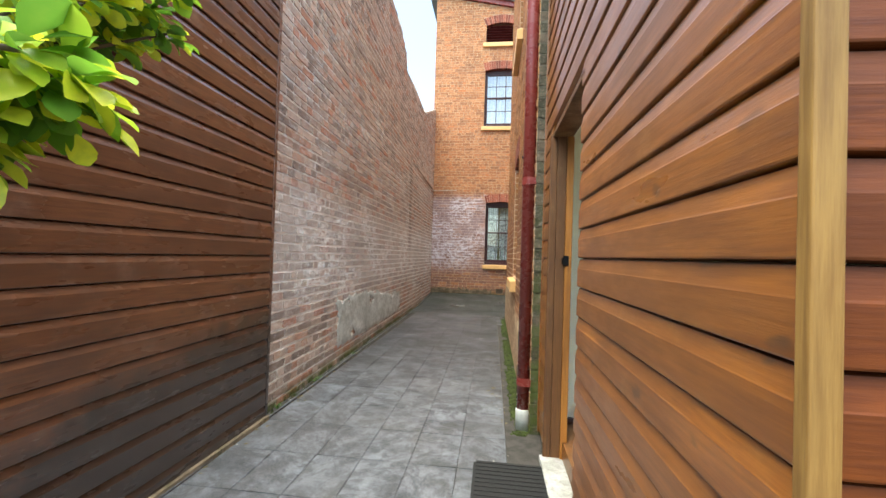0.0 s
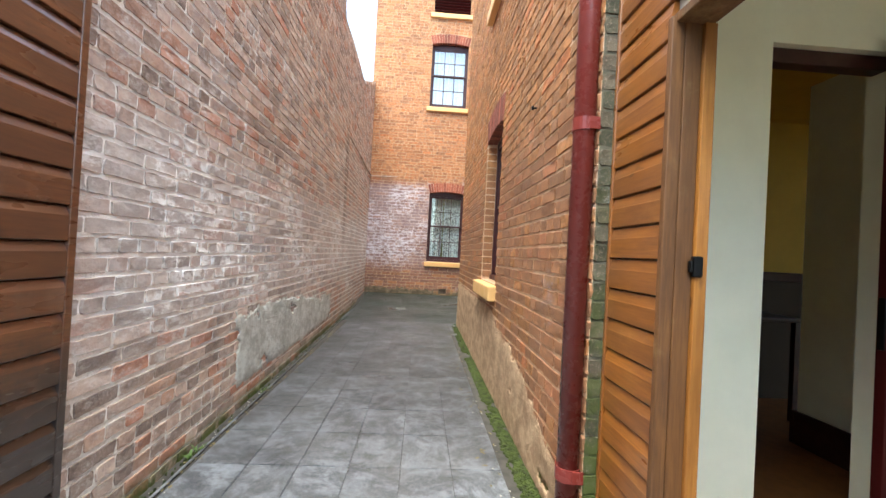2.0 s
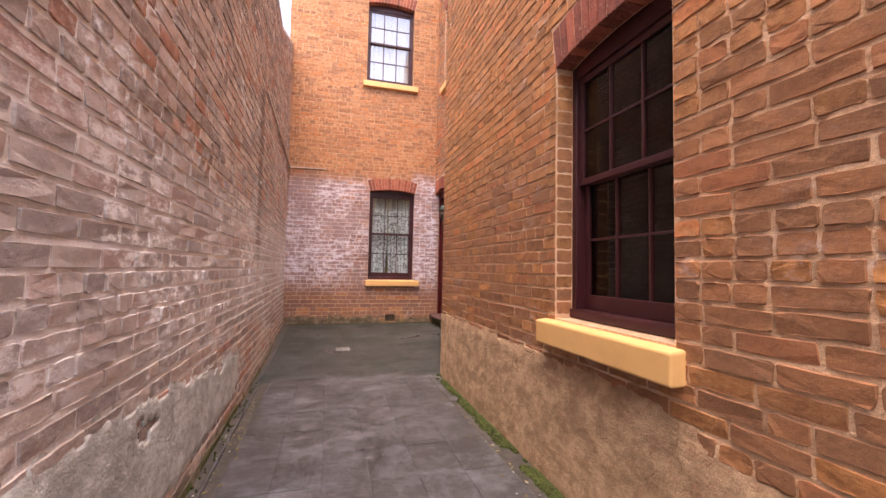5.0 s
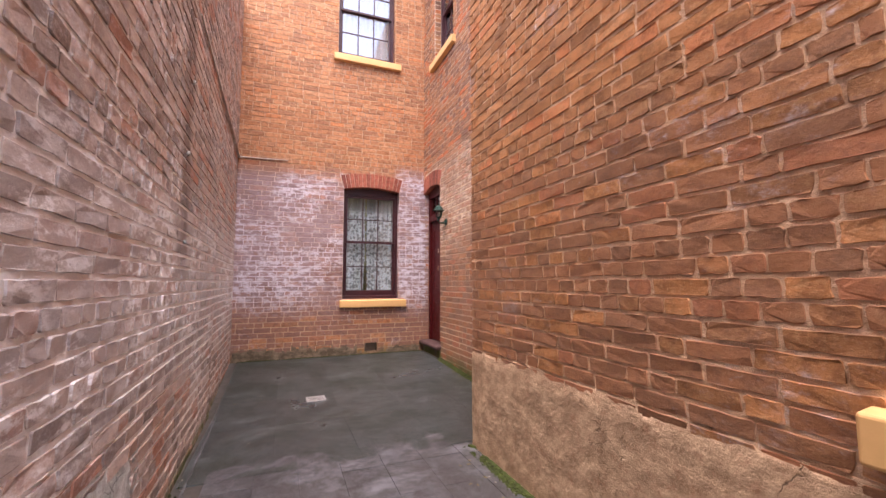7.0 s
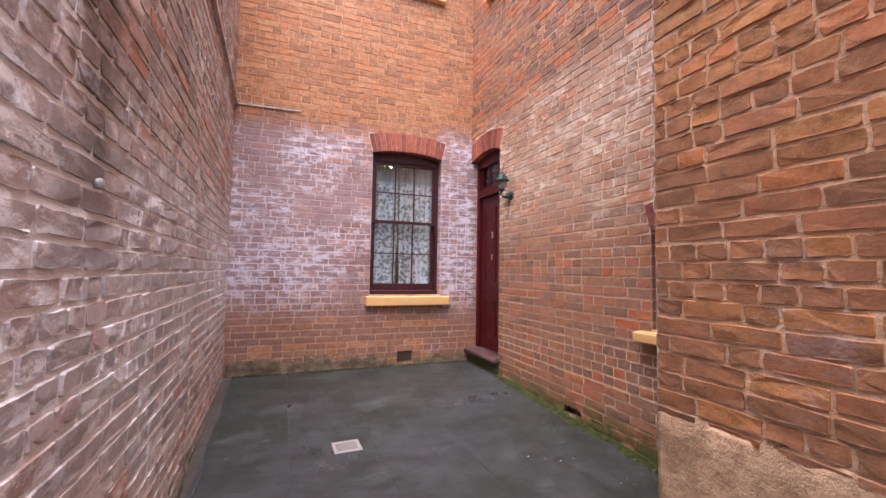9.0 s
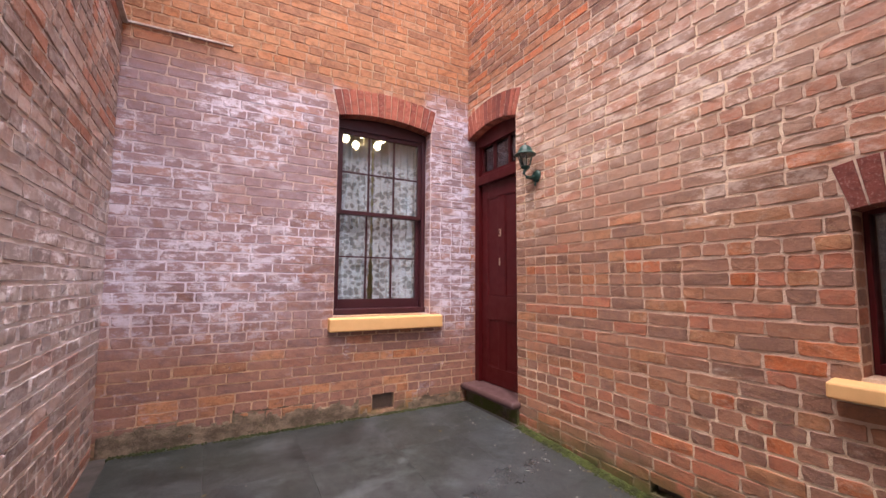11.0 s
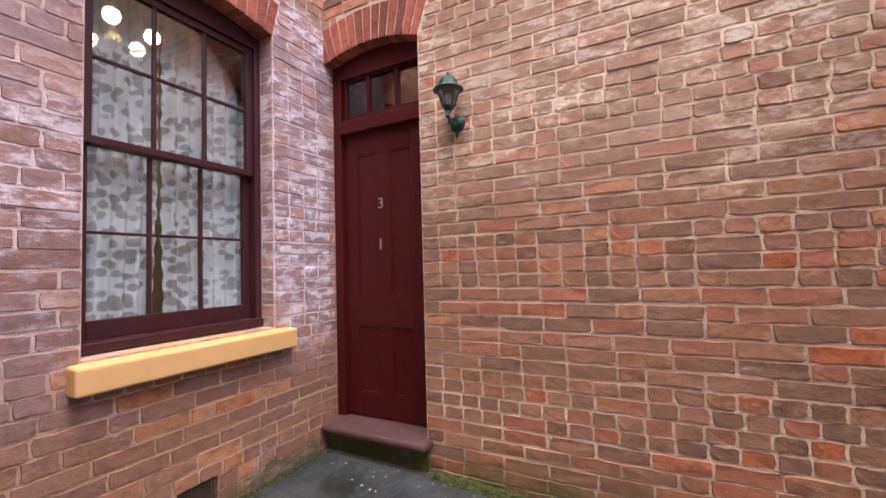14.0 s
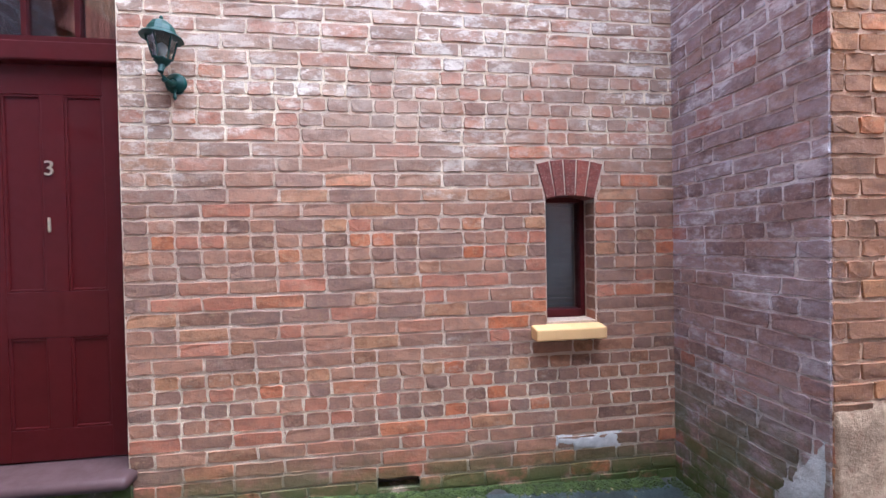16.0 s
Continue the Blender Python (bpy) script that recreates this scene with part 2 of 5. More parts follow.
def glow_material(name, colour, strength):
    n = Nodes(name)
    n.bsdf.inputs["Emission Color"].default_value = (*colour, 1)
    n.bsdf.inputs["Emission Strength"].default_value = strength
    return n.done(colour, 0.4)


def glass_material(name, tint=(0.92, 0.96, 0.96), mirror=1.4):
    """A thin pane: mostly clear, with a mirror film that strengthens towards grazing angles."""
    n = Nodes(name)
    clear, shine = n.add("ShaderNodeBsdfTransparent"), n.add("ShaderNodeBsdfGlossy")
    clear.inputs["Color"].default_value = (*tint, 1)
    shine.inputs["Roughness"].default_value = 0.02
    fres = n.add("ShaderNodeFresnel")
    fres.inputs["IOR"].default_value = 1.5
    wob = n.add("ShaderNodeBump", Strength=0.06, Distance=0.01)
    n.link(n.noise(n.where(), 3.0, 2, 0.5), wob.inputs["Height"])
    n.link(wob.outputs["Normal"], shine.inputs["Normal"])
    mixed = n.add("ShaderNodeMixShader")
    n.link(n.math("MULTIPLY", fres.outputs[0], 1.0 + mirror), mixed.inputs[0])
    n.link(clear.outputs[0], mixed.inputs[1]), n.link(shine.outputs[0], mixed.inputs[2])
    n.link(mixed.outputs[0], n.tree.nodes["Material Output"].inputs["Surface"])
    return n.mat


def lace_material(name):
    """White net with a woven flower pattern: thread where the pattern is dense, half open between."""
    n = Nodes(name)
    p = n.scaled(n.where(), (1, 0.4, 1))
    flower = n.add("ShaderNodeTexVoronoi", Scale=19.0, Randomness=0.8)
    n.link(p, flower.inputs["Vector"])
    warp = n.noise(p, 17, 4, 0.6)
    lower = n.remap(n.axis(n.where(), "Z"), 2.52, 2.4)
    figure = n.remap(n.math("ADD", flower.outputs["Distance"], n.math("MULTIPLY", warp, 0.7)), 0.7, 0.86)
    folds = n.noise(n.scaled(p, (1, 1, 0.03)), 9, 2, 0.5)
    cover = n.math("ADD", n.math("MULTIPLY", n.math("MULTIPLY", figure, lower), 0.48), n.remap(folds, 0.35, 0.65, 0.3, 0.48))
    n.link(cover, n.bsdf.inputs["Alpha"])
    n.bsdf.inputs["Transmission Weight"].default_value = 0.0
    return n.done((0.84, 0.91, 0.97), 0.9)


def paving_material(name, light, dark, stain, wet=0.0, crisp=(0.43, 0.6), streak=6.0):
    """Stamped concrete: slaty clouds, pale scuffs, dark stains and a thin worn sheen."""
    n = Nodes(name)
    p = n.where()
    chance = n.add("ShaderNodeObjectInfo").outputs["Random"]
    turn = n.add("ShaderNodeVectorRotate")
    turn.rotation_type = "Z_AXIS"
    n.link(p, turn.inputs["Vector"]), n.link(n.math("MULTIPLY", chance, 40.0), turn.inputs["Angle"])
    flow = n.add("ShaderNodeTexNoise", Scale=streak, Detail=12.0, Roughness=0.78, Distortion=0.25)
    n.link(n.scaled(turn.outputs[0], (1, 1.5, 1)), flow.inputs["Vector"])
    slate = flow.outputs["Fac"]
    fine, wide = n.noise(p, 90, 5, 0.75), n.noise(p, 1.1, 5, 0.65)
    scuff = n.noise(n.scaled(p, (1.8, 1, 1)), 5.0, 12, 0.82)
    base = n.mix(n.remap(slate, *crisp), dark, light)
    base = n.mix(n.remap(wide, 0.42, 0.66, 0.0, 0.7), base, stain)
    base = n.mix(n.remap(scuff, 0.5, 0.66, 0.0, 0.6), base, tuple(min(1, c * 1.4) for c in light))
    base = n.mix(n.remap(n.noise(p, 2.6, 5, 0.6), 0.46, 0.66, 0.0, 0.55), base, n.mix(1.0, base, (0.5, 0.5, 0.51), "MULTIPLY"))
    base = n.mix(n.remap(fine, 0.52, 0.68, 0.0, 0.55), base, n.mix(1.0, base, (0.45, 0.45, 0.45), "MULTIPLY"))
    base = n.mix(n.remap(chance, 0, 1, 0.0, 0.2), base, stain)
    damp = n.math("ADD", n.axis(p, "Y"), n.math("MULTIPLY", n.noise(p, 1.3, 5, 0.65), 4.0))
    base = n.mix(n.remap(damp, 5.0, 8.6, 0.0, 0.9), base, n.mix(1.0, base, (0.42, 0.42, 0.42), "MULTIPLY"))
    base = n.mix(n.remap(n.noise(n.scaled(p, (1, 1.6, 1)), 2.3, 9, 0.7), 0.52, 0.68, 0.0, 0.6), base, tuple(c * 0.85 for c in light))
    n.bump(n.math("ADD", n.math("MULTIPLY", slate, 1.2), n.math("MULTIPLY", fine, 0.35)), 0.6, 0.012)
    return n.done(base, n.remap(wide, 0.3, 0.7, 0.3 - wet, 0.5 - wet), spec=0.55)


def leaf_material(name):
    """Glossy leaves that let some light through."""
    n = Nodes(name)
    chance = n.add("ShaderNodeNewGeometry").outputs["Random Per Island"]
    base = n.ramp(chance, [(0.0, (0.08, 0.19, 0.03)), (0.35, (0.2, 0.42, 0.045)), (0.65, (0.48, 0.64, 0.05)), (1.0, (0.9, 0.86, 0.07))])
    base = n.mix(n.remap(n.noise(n.where(), 40, 3), 0.4, 0.7, 0.0, 0.3), base, (0.2, 0.32, 0.05))
    n.done(base, 0.35)
    thin = n.add("ShaderNodeBsdfTranslucent")
    n.link(base, thin.inputs["Color"])
    both = n.add("ShaderNodeMixShader")
    both.inputs[0].default_value = 0.5
    n.link(n.bsdf.outputs[0], both.inputs[1]), n.link(thin.outputs[0], both.inputs[2])
    n.link(both.outputs[0], n.tree.nodes["Material Output"].inputs["Surface"])
    return n.mat


SALT_LEFT = [(1.8, 0.75, 1.8), (0.6, 0.35, 3.2), (0.35, 2.5, 5.5)]
SALT_FAR = [(1.4, 0.85, 3.0, ("X", -1.8, 0.0, 0.3)), (1.6, 0.8, 3.2, ("X", 0.85, 1.4, 0.08)), (0.3, 0.2, 3.1)]
SALT_DOOR = [(1.2, 1.75, 3.2), (0.3, 0.4, 2.4)]
SALT_RIGHT = [(0.25, 0.5, 3.0)]
SALT_RETURN = [(0.9, 0.2, 3.4)]

BRICK_LEFT = brick_material("brick_weathered_grey_pink", [(0.0, (0.2, 0.155, 0.14)), (0.25, (0.36, 0.275, 0.235)), (0.5, (0.5, 0.385, 0.325)), (0.78, (0.57, 0.44, 0.375)), (0.92, (0.5, 0.32, 0.24)), (1.0, (0.46, 0.2, 0.13))], SALT_LEFT, 0.12, (0.92, 0.92, 0.93), dirt=0.3, dust=(0.7, 0.62, 0.57), smear=(0.66, 0.6, 0.56), veil=(0.52, 0.5, 0.5), streaks=((8.93, 0.2, 1.15, 3.4), (4.6, 0.12, 0.3, 0.95)))
BRICK_RIGHT = brick_material("brick_brown_orange", [(0.0, (0.28, 0.135, 0.06)), (0.3, (0.38, 0.175, 0.07)), (0.65, (0.46, 0.205, 0.078)), (0.93, (0.5, 0.23, 0.09)), (1.0, (0.55, 0.19, 0.075))], SALT_RIGHT, 0.3, dust=(0.66, 0.42, 0.25), smear=(0.5, 0.29, 0.14), weathered=(2.0, (0.64, 0.42, 0.29)))
BRICK_FAR = brick_material("brick_orange_house", [(0.0, (0.3, 0.15, 0.09)), (0.25, (0.43, 0.19, 0.09)), (0.6, (0.52, 0.235, 0.11)), (0.92, (0.56, 0.28, 0.14)), (1.0, (0.55, 0.2, 0.075))], SALT_FAR, 0.32, (0.76, 0.74, 0.82), dust=(0.66, 0.39, 0.23), smear=(0.58, 0.34, 0.18), veil=(0.36, 0.3, 0.35), weathered=(3.0, (0.53, 0.41, 0.41)))
BRICK_DOOR = brick_material("brick_mixed_courtyard", [(0.0, (0.17, 0.095, 0.07)), (0.25, (0.28, 0.14, 0.085)), (0.55, (0.39, 0.18, 0.09)), (0.88, (0.46, 0.225, 0.11)), (0.94, (0.53, 0.17, 0.065)), (1.0, (0.53, 0.15, 0.05))], SALT_DOOR, 0.36, (0.78, 0.68, 0.56), dust=(0.62, 0.43, 0.28), smear=(0.5, 0.31, 0.17), veil=(0.5, 0.375, 0.28), weathered=(2.85, (0.8, 0.56, 0.43)))
BRICK_RETURN = brick_material("brick_damp_purple", [(0.0, (0.187, 0.115, 0.106)), (0.5, (0.289, 0.178, 0.157)), (0.9, (0.340, 0.221, 0.191)), (1.0, (0.357, 0.128, 0.085))], SALT_RETURN, 0.95)
# green damp brick, coloured darker still for the shade behind the downpipe
BRICK_MOSSY_SHADE = brick_material("brick_green_damp_shade", [(0.0, (0.055, 0.056, 0.036)), (0.6, (0.1, 0.1, 0.068)), (1.0, (0.15, 0.125, 0.09))], [(0.3, 0.2, 4.0)], 2.2)
BRICK_ARCH = brick_material("brick_rubbed_red", [(0.0, (0.17, 0.05, 0.04)), (0.5, (0.31, 0.085, 0.055)), (1.0, (0.43, 0.13, 0.08))], (), 0.0, dirt=0.35)
MORTAR_LEFT = mortar_material("mortar_grey_lime", (0.86, 0.83, 0.8), SALT_LEFT, 0.12, (0.96, 0.96, 0.97), (0.72, 0.64, 0.58))
# mortar to match: moss and the pipe's shade in one dark tone
MORTAR_MOSSY_SHADE = mortar_material("mortar_mossy_shade", (0.2, 0.19, 0.15), (), 2.2, tint=(0.1, 0.1, 0.07))
MORTAR_WARM = mortar_material("mortar_warm_lime", (0.74, 0.52, 0.35), SALT_RIGHT, tint=(0.52, 0.33, 0.2))
MORTAR_FAR = mortar_material("mortar_house", (0.62, 0.42, 0.26), SALT_FAR, 0.32, (0.74, 0.7, 0.76))
MORTAR_DOOR = mortar_material("mortar_courtyard", (0.68, 0.53, 0.4), SALT_DOOR + [(1.5, 0.25, 0.75)], 0.36, (0.84, 0.71, 0.52), (0.5, 0.35, 0.25))
MORTAR_RETURN = mortar_material("mortar_damp", (0.5, 0.44, 0.4), SALT_RETURN, 0.95)
RENDER_DAMP = cement_material("damp_brown_cement", (0.26, 0.2, 0.14), (0.1, 0.08, 0.055), (0.07, 0.075, 0.035))
RENDER_GREY = cement_material("cement_patch_grey", (0.68, 0.7, 0.68), (0.4, 0.41, 0.39), (0.32, 0.28, 0.24))
RENDER_TAN = cement_material("cement_plinth_tan", (0.6, 0.43, 0.28), (0.34, 0.23, 0.145), (0.38, 0.21, 0.13))
MAROON = paint_material("maroon_gloss_paint", (0.068, 0.0042, 0.0052), 0.45, (0.14, 0.04, 0.03), 0.02, spec=0.3)
MAROON_DARK = paint_material("plum_sash_paint", (0.05, 0.012, 0.016), 0.38, (0.2, 0.12, 0.11), 0.2)
OCHRE = paint_material("ochre_sill_paint", (0.78, 0.485, 0.2), 0.55, (0.5, 0.36, 0.2), 0.35)
STEP_PAINT = paint_material("worn_maroon_stone", (0.085, 0.045, 0.045), 0.6, (0.2, 0.15, 0.14), 0.5)
PIPE_PAINT = paint_material("maroon_pipe_paint", (0.22, 0.038, 0.032), 0.24, (0.3, 0.1, 0.08), 0.05)
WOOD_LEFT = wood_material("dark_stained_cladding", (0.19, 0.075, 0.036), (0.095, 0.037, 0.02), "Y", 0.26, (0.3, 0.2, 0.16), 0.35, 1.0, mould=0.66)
WOOD_RIGHT = wood_material("orange_stained_cladding", (0.4, 0.145, 0.021), (0.225, 0.07, 0.01), "Y", 0.36, (0.48, 0.26, 0.08), 0.3, 1.0)
# orange stain cut to about half, painting in the end wall's shade
WOOD_SIDE = wood_material("shaded_end_cladding", (0.22, 0.06, 0.012), (0.12, 0.03, 0.008), "X", 0.5, (0.3, 0.15, 0.06), 0.2, 0.3)
WOOD_TRIM = wood_material("weathered_corner_board", (0.4, 0.235, 0.07), (0.24, 0.125, 0.035), "Z", 0.55, (0.45, 0.34, 0.16), 0.4)
WOOD_JAMB = wood_material("brown_door_jamb", (0.24, 0.11, 0.04), (0.12, 0.055, 0.025), "Z", 0.5, (0.4, 0.3, 0.14), 0.45)
WOOD_LINER = wood_material("orange_door_liner", (0.5, 0.22, 0.05), (0.36, 0.14, 0.03), "Z", 0.45, (0.5, 0.3, 0.1), 0.2)
GREEN_PAINT = paint_material("bottle_green_lamp", (0.006, 0.05, 0.04), 0.4, (0.03, 0.05, 0.045), 0.3, spec=0.35)
BLACK_METAL = plain_material("black_iron", (0.012, 0.012, 0.013), 0.4, 0.7)
STEEL = plain_material("galvanised_drain", (0.55, 0.56, 0.57), 0.45, 0.35, 60)
PVC = plain_material("white_pvc", (0.72, 0.76, 0.74), 0.4)
RUBBER = plain_material("black_rubber", (0.02, 0.021, 0.022), 0.75, 0, 120, 0.4, 0.6)
PAVING = paving_material("stamped_slate_concrete", (0.24, 0.265, 0.305), (0.085, 0.092, 0.104), (0.1, 0.098, 0.1))
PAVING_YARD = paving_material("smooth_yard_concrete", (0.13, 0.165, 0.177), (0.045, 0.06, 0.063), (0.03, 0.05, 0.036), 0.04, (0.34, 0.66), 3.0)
GROUND = plain_material("damp_soil_and_grout", (0.075, 0.07, 0.063), 0.9, 0, 12, 0.5, 0.6)
MOSS_DARK = plain_material("dark_moss", (0.05, 0.068, 0.018), 0.95, 0, 40, 0.7, 0.8)
MOSS = plain_material("green_moss", (0.07, 0.1, 0.02), 0.95, 0, 25, 0.75, 0.8)
PLASTER = plain_material("white_wall_paint", (0.88, 0.91, 0.76), 0.7, 0, 4, 0.06, 0.05)
YELLOW = plain_material("yellow_wall_paint", (0.6, 0.38, 0.06), 0.7, 0, 4, 0.1, 0.05)
# cream dado taken nearly to black, the room's dimness put into its colour
DADO_DIM = plain_material("dim_dado_paint", (0.06, 0.043, 0.028), 0.7, 0, 4, 0.1, 0.05)
BOARDS = plain_material("varnished_floor", (0.26, 0.11, 0.035), 0.35, 0, 14, 0.35, 0.1)
DARK_WOOD = plain_material("dark_varnished_wood", (0.045, 0.012, 0.01), 0.35, 0, 20, 0.3, 0.1)
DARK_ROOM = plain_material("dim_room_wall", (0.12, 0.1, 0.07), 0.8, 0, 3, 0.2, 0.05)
GREEN_ROOM = plain_material("olive_room_wall", (0.36, 0.36, 0.18), 0.8, 0, 3, 0.2, 0.05)
PALE_ROOM = plain_material("pale_room_wall", (0.6, 0.62, 0.6), 0.8, 0, 3, 0.2, 0.05)
GLASS = glass_material("window_glass")
GLASS_SKY = glass_material("old_upper_glass", (0.93, 0.96, 0.99), 4.0)
# brown tint stands in for the dim room behind window 2
GLASS_DIM = glass_material("darkened_window_glass", (0.6, 0.56, 0.5), 0.0)
GLASS_LAMP = glass_material("lamp_glass", (0.85, 0.9, 0.9), 1.5)
LACE = lace_material("white_lace")
BULB = glow_material("lit_globe", (1.0, 0.95, 0.55), 4.5)
LEAF = leaf_material("glossy_leaf")
BARK = plain_material("grey_brown_bark", (0.13, 0.095, 0.065), 0.9, 0, 30, 0.5, 0.6)
WEED = plain_material("weed_green", (0.09, 0.17, 0.03), 0.6, 0, 60, 0.4, 0.1)
LITTER = plain_material("dry_leaf_litter", (0.3, 0.25, 0.12), 0.8, 0, 50, 0.6, 0.2)
NUMBER = plain_material("worn_brass", (0.6, 0.5, 0.36), 0.4, 0.6, 60)
ROOFING = plain_material("grey_roof_sheet", (0.2, 0.2, 0.2), 0.7)
WALL_BACK = plain_material("weathered_boundary_render", (0.45, 0.42, 0.36), 0.9, 0, 3, 0.35, 0.3)


# ---- mesh helpers ----
def mesh_of(name, bm, material):
    data = bpy.data.meshes.new(name)
    bmesh.ops.recalc_face_normals(bm, faces=bm.faces)
    bm.to_mesh(data)
    bm.free()
    data.materials.append(material)
    return data


def part(name, bm, material, parent, label=""):
    ob = new(name, mesh_of(name, bm, material))
    ob.parent = parent
    return tagged(ob, label)


def thing(name, m, label, category, group="", kind=""):
    """An empty that carries the parts of one thing."""
    ob = new(name)
    ob.matrix_world = m
    return tagged(ob, label, category, group, kind)


def solid(name, bm, material, label, category="", group="", kind="", m=None):
    ob = new(name, mesh_of(name, bm, material))
    if m is not None:
        ob.matrix_world = m
    return tagged(ob, label, category, group, kind)


def box(x0, x1, y0, y1, z0, z1, bevel=0.0, bm=None, segments=2):
    """A box, alone or added to bm, with rounded edges."""
    one = bmesh.new()
    bmesh.ops.create_cube(one, size=1)
    for v in one.verts:
        v.co = Vector(((x0 + x1) / 2 + v.co.x * (x1 - x0), (y0 + y1) / 2 + v.co.y * (y1 - y0), (z0 + z1) / 2 + v.co.z * (z1 - z0)))
    if bevel:
        bmesh.ops.bevel(one, geom=one.edges[:], offset=bevel, segments=segments, affect="EDGES", profile=0.5)
    return join(bm, one)


def join(bm, one):
    if bm is None:
        return one
    data = bpy.data.meshes.new("tmp")
    one.to_mesh(data)
    one.free()
    bm.from_mesh(data)
    bpy.data.meshes.remove(data)
    return bm


def prism(outline, y0, y1, bm=None):
    """A flat outline of (x, z) carried through from y0 to y1."""
    one = bmesh.new()
    a = [one.verts.new((x, y0, z)) for x, z in outline]
    b = [one.verts.new((x, y1, z)) for x, z in outline]
    one.faces.new(a), one.faces.new(b[::-1])
    for i in range(len(a)):
        one.faces.new((a[i], b[i], b[i - 1], a[i - 1]))
    return join(bm, one)


def lathe(profile, sides=20, m=None, bm=None):
    """A turned shape from (radius, z) pairs."""
    one = bmesh.new()
    rings = [[one.verts.new((r * math.cos(2 * math.pi * k / sides), r * math.sin(2 * math.pi * k / sides), z)) for k in range(sides)] for r, z in profile]
    for lower, upper in zip(rings, rings[1:]):
        for k in range(sides):
            one.faces.new((lower[k - 1], lower[k], upper[k], upper[k - 1]))
    one.faces.new(rings[0][::-1]), one.faces.new(rings[-1])
    if m is not None:
        bmesh.ops.transform(one, matrix=m, verts=one.verts)
    return join(bm, one)


def tube(points, radius, sides=10, bm=None):
    """A round bar along points; radius is a number or one for each point."""
    one = bmesh.new()
    pts = [Vector(p) for p in points]
    radii = [radius] * len(pts) if isinstance(radius, (int, float)) else radius
    rings = []
    for i, p in enumerate(pts):
        way = (pts[min(i + 1, len(pts) - 1)] - pts[max(i - 1, 0)]).normalized()
        side = way.orthogonal().normalized() if abs(way.z) > 0.95 else way.cross(Vector((0, 0, 1))).normalized()
        over = way.cross(side)
        rings.append([one.verts.new(p + radii[i] * (math.cos(a) * side + math.sin(a) * over)) for a in [2 * math.pi * k / sides for k in range(sides)]])
    for lower, upper in zip(rings, rings[1:]):
        for k in range(sides):
            one.faces.new((lower[k - 1], lower[k], upper[k], upper[k - 1]))
    one.faces.new(rings[0][::-1]), one.faces.new(rings[-1])
    return join(bm, one)


def smooth_shade(ob):
    for polygon in ob.data.polygons:
        polygon.use_smooth = True
    return ob


# ---- bricks ----
def brick_shape(length, height, rng):
    """Points and faces of one worn brick: x along, y out of the wall (negative is out), z up; centred on x and z. The rim sinks into the mortar unevenly."""
    hx, hz, c = length / 2, height / 2, 0.006
    rim = [(-hx, -hz + c), (-hx + c, -hz), (-hx * 0.5, -hz), (0, -hz), (hx * 0.5, -hz), (hx - c, -hz), (hx, -hz + c), (hx, 0),
           (hx, hz - c), (hx - c, hz), (hx * 0.5, hz), (0, hz), (-hx * 0.5, hz), (-hx + c, hz), (-hx, hz - c), (-hx, 0)]
    rim = [(x + rng.uniform(-0.003, 0.003), z + rng.uniform(-0.0028, 0.0028)) for x, z in rim]
    tilt, lean = rng.uniform(-0.0009, 0.0009), rng.uniform(-0.0006, 0.0006)
    inner = []
    for x, z in rim:
        sx, sz = 1 - 0.0034 / hx * rng.uniform(0.5, 1.9), 1 - 0.0034 / hz * rng.uniform(0.5, 1.8)
        inner.append((x * sx, -0.0020 + tilt * x / hx + lean * z / hz + rng.uniform(-0.0006, 0.0012), z * sz))
    count = len(rim)
    points = [(x, 0.003, z) for x, z in rim] + inner
    faces = [(k, (k + 1) % count, count + (k + 1) % count, count + k) for k in range(count)]
    faces.append(tuple(range(count, 2 * count)))
    return points, faces


SHAPES = {}
shape_rng = random.Random(11)
for kind_name, size in (("stretcher", 0.226), ("header", 0.106)):
    SHAPES[kind_name] = [brick_shape(size, COURSE - 0.0055, shape_rng) for _ in range(16)]
SIZES = {"stretcher": 0.226, "header": 0.106}
BRICK_MESHES = {}


def brick_mesh(kind_name, index, material):
    key = (kind_name, index, material.name)
    if key not in BRICK_MESHES:
        data = bpy.data.meshes.new("brick")
        points, faces = SHAPES[kind_name][index]
        data.from_pydata(points, [], faces)
        data.materials.append(material)
        BRICK_MESHES[key] = data
    return BRICK_MESHES[key]


def arc_of(opening):
    """Centre height and radius of the arch over an opening."""
    half, rise = (opening["u1"] - opening["u0"]) / 2, opening["rise"]
    radius = (half * half + rise * rise) / (2 * rise)
    return opening["spring"] + rise - radius, radius


def blocked(openings, z):
    """Stretches of a course at height z that openings and arch rings take."""
    out = []
    for o in openings:
        if o["z0"] - 0.02 < z < o["spring"] + 0.01:
            out.append((o["u0"], o["u1"]))
        elif o.get("rise") and o["spring"] <= z:
            centre, radius = arc_of(o)
            outer, half = radius + o["ring"], (o["u1"] - o["u0"]) / 2
            if z < centre + outer:
                reach = math.sqrt(max(0.0, outer * outer - (z - centre) ** 2))
                slant = half * (z - centre) / (o["spring"] - centre)
                reach = min(reach, slant)
                mid = (o["u0"] + o["u1"]) / 2
                out.append((mid - reach - 0.004, mid + reach + 0.004))
    return sorted(out)


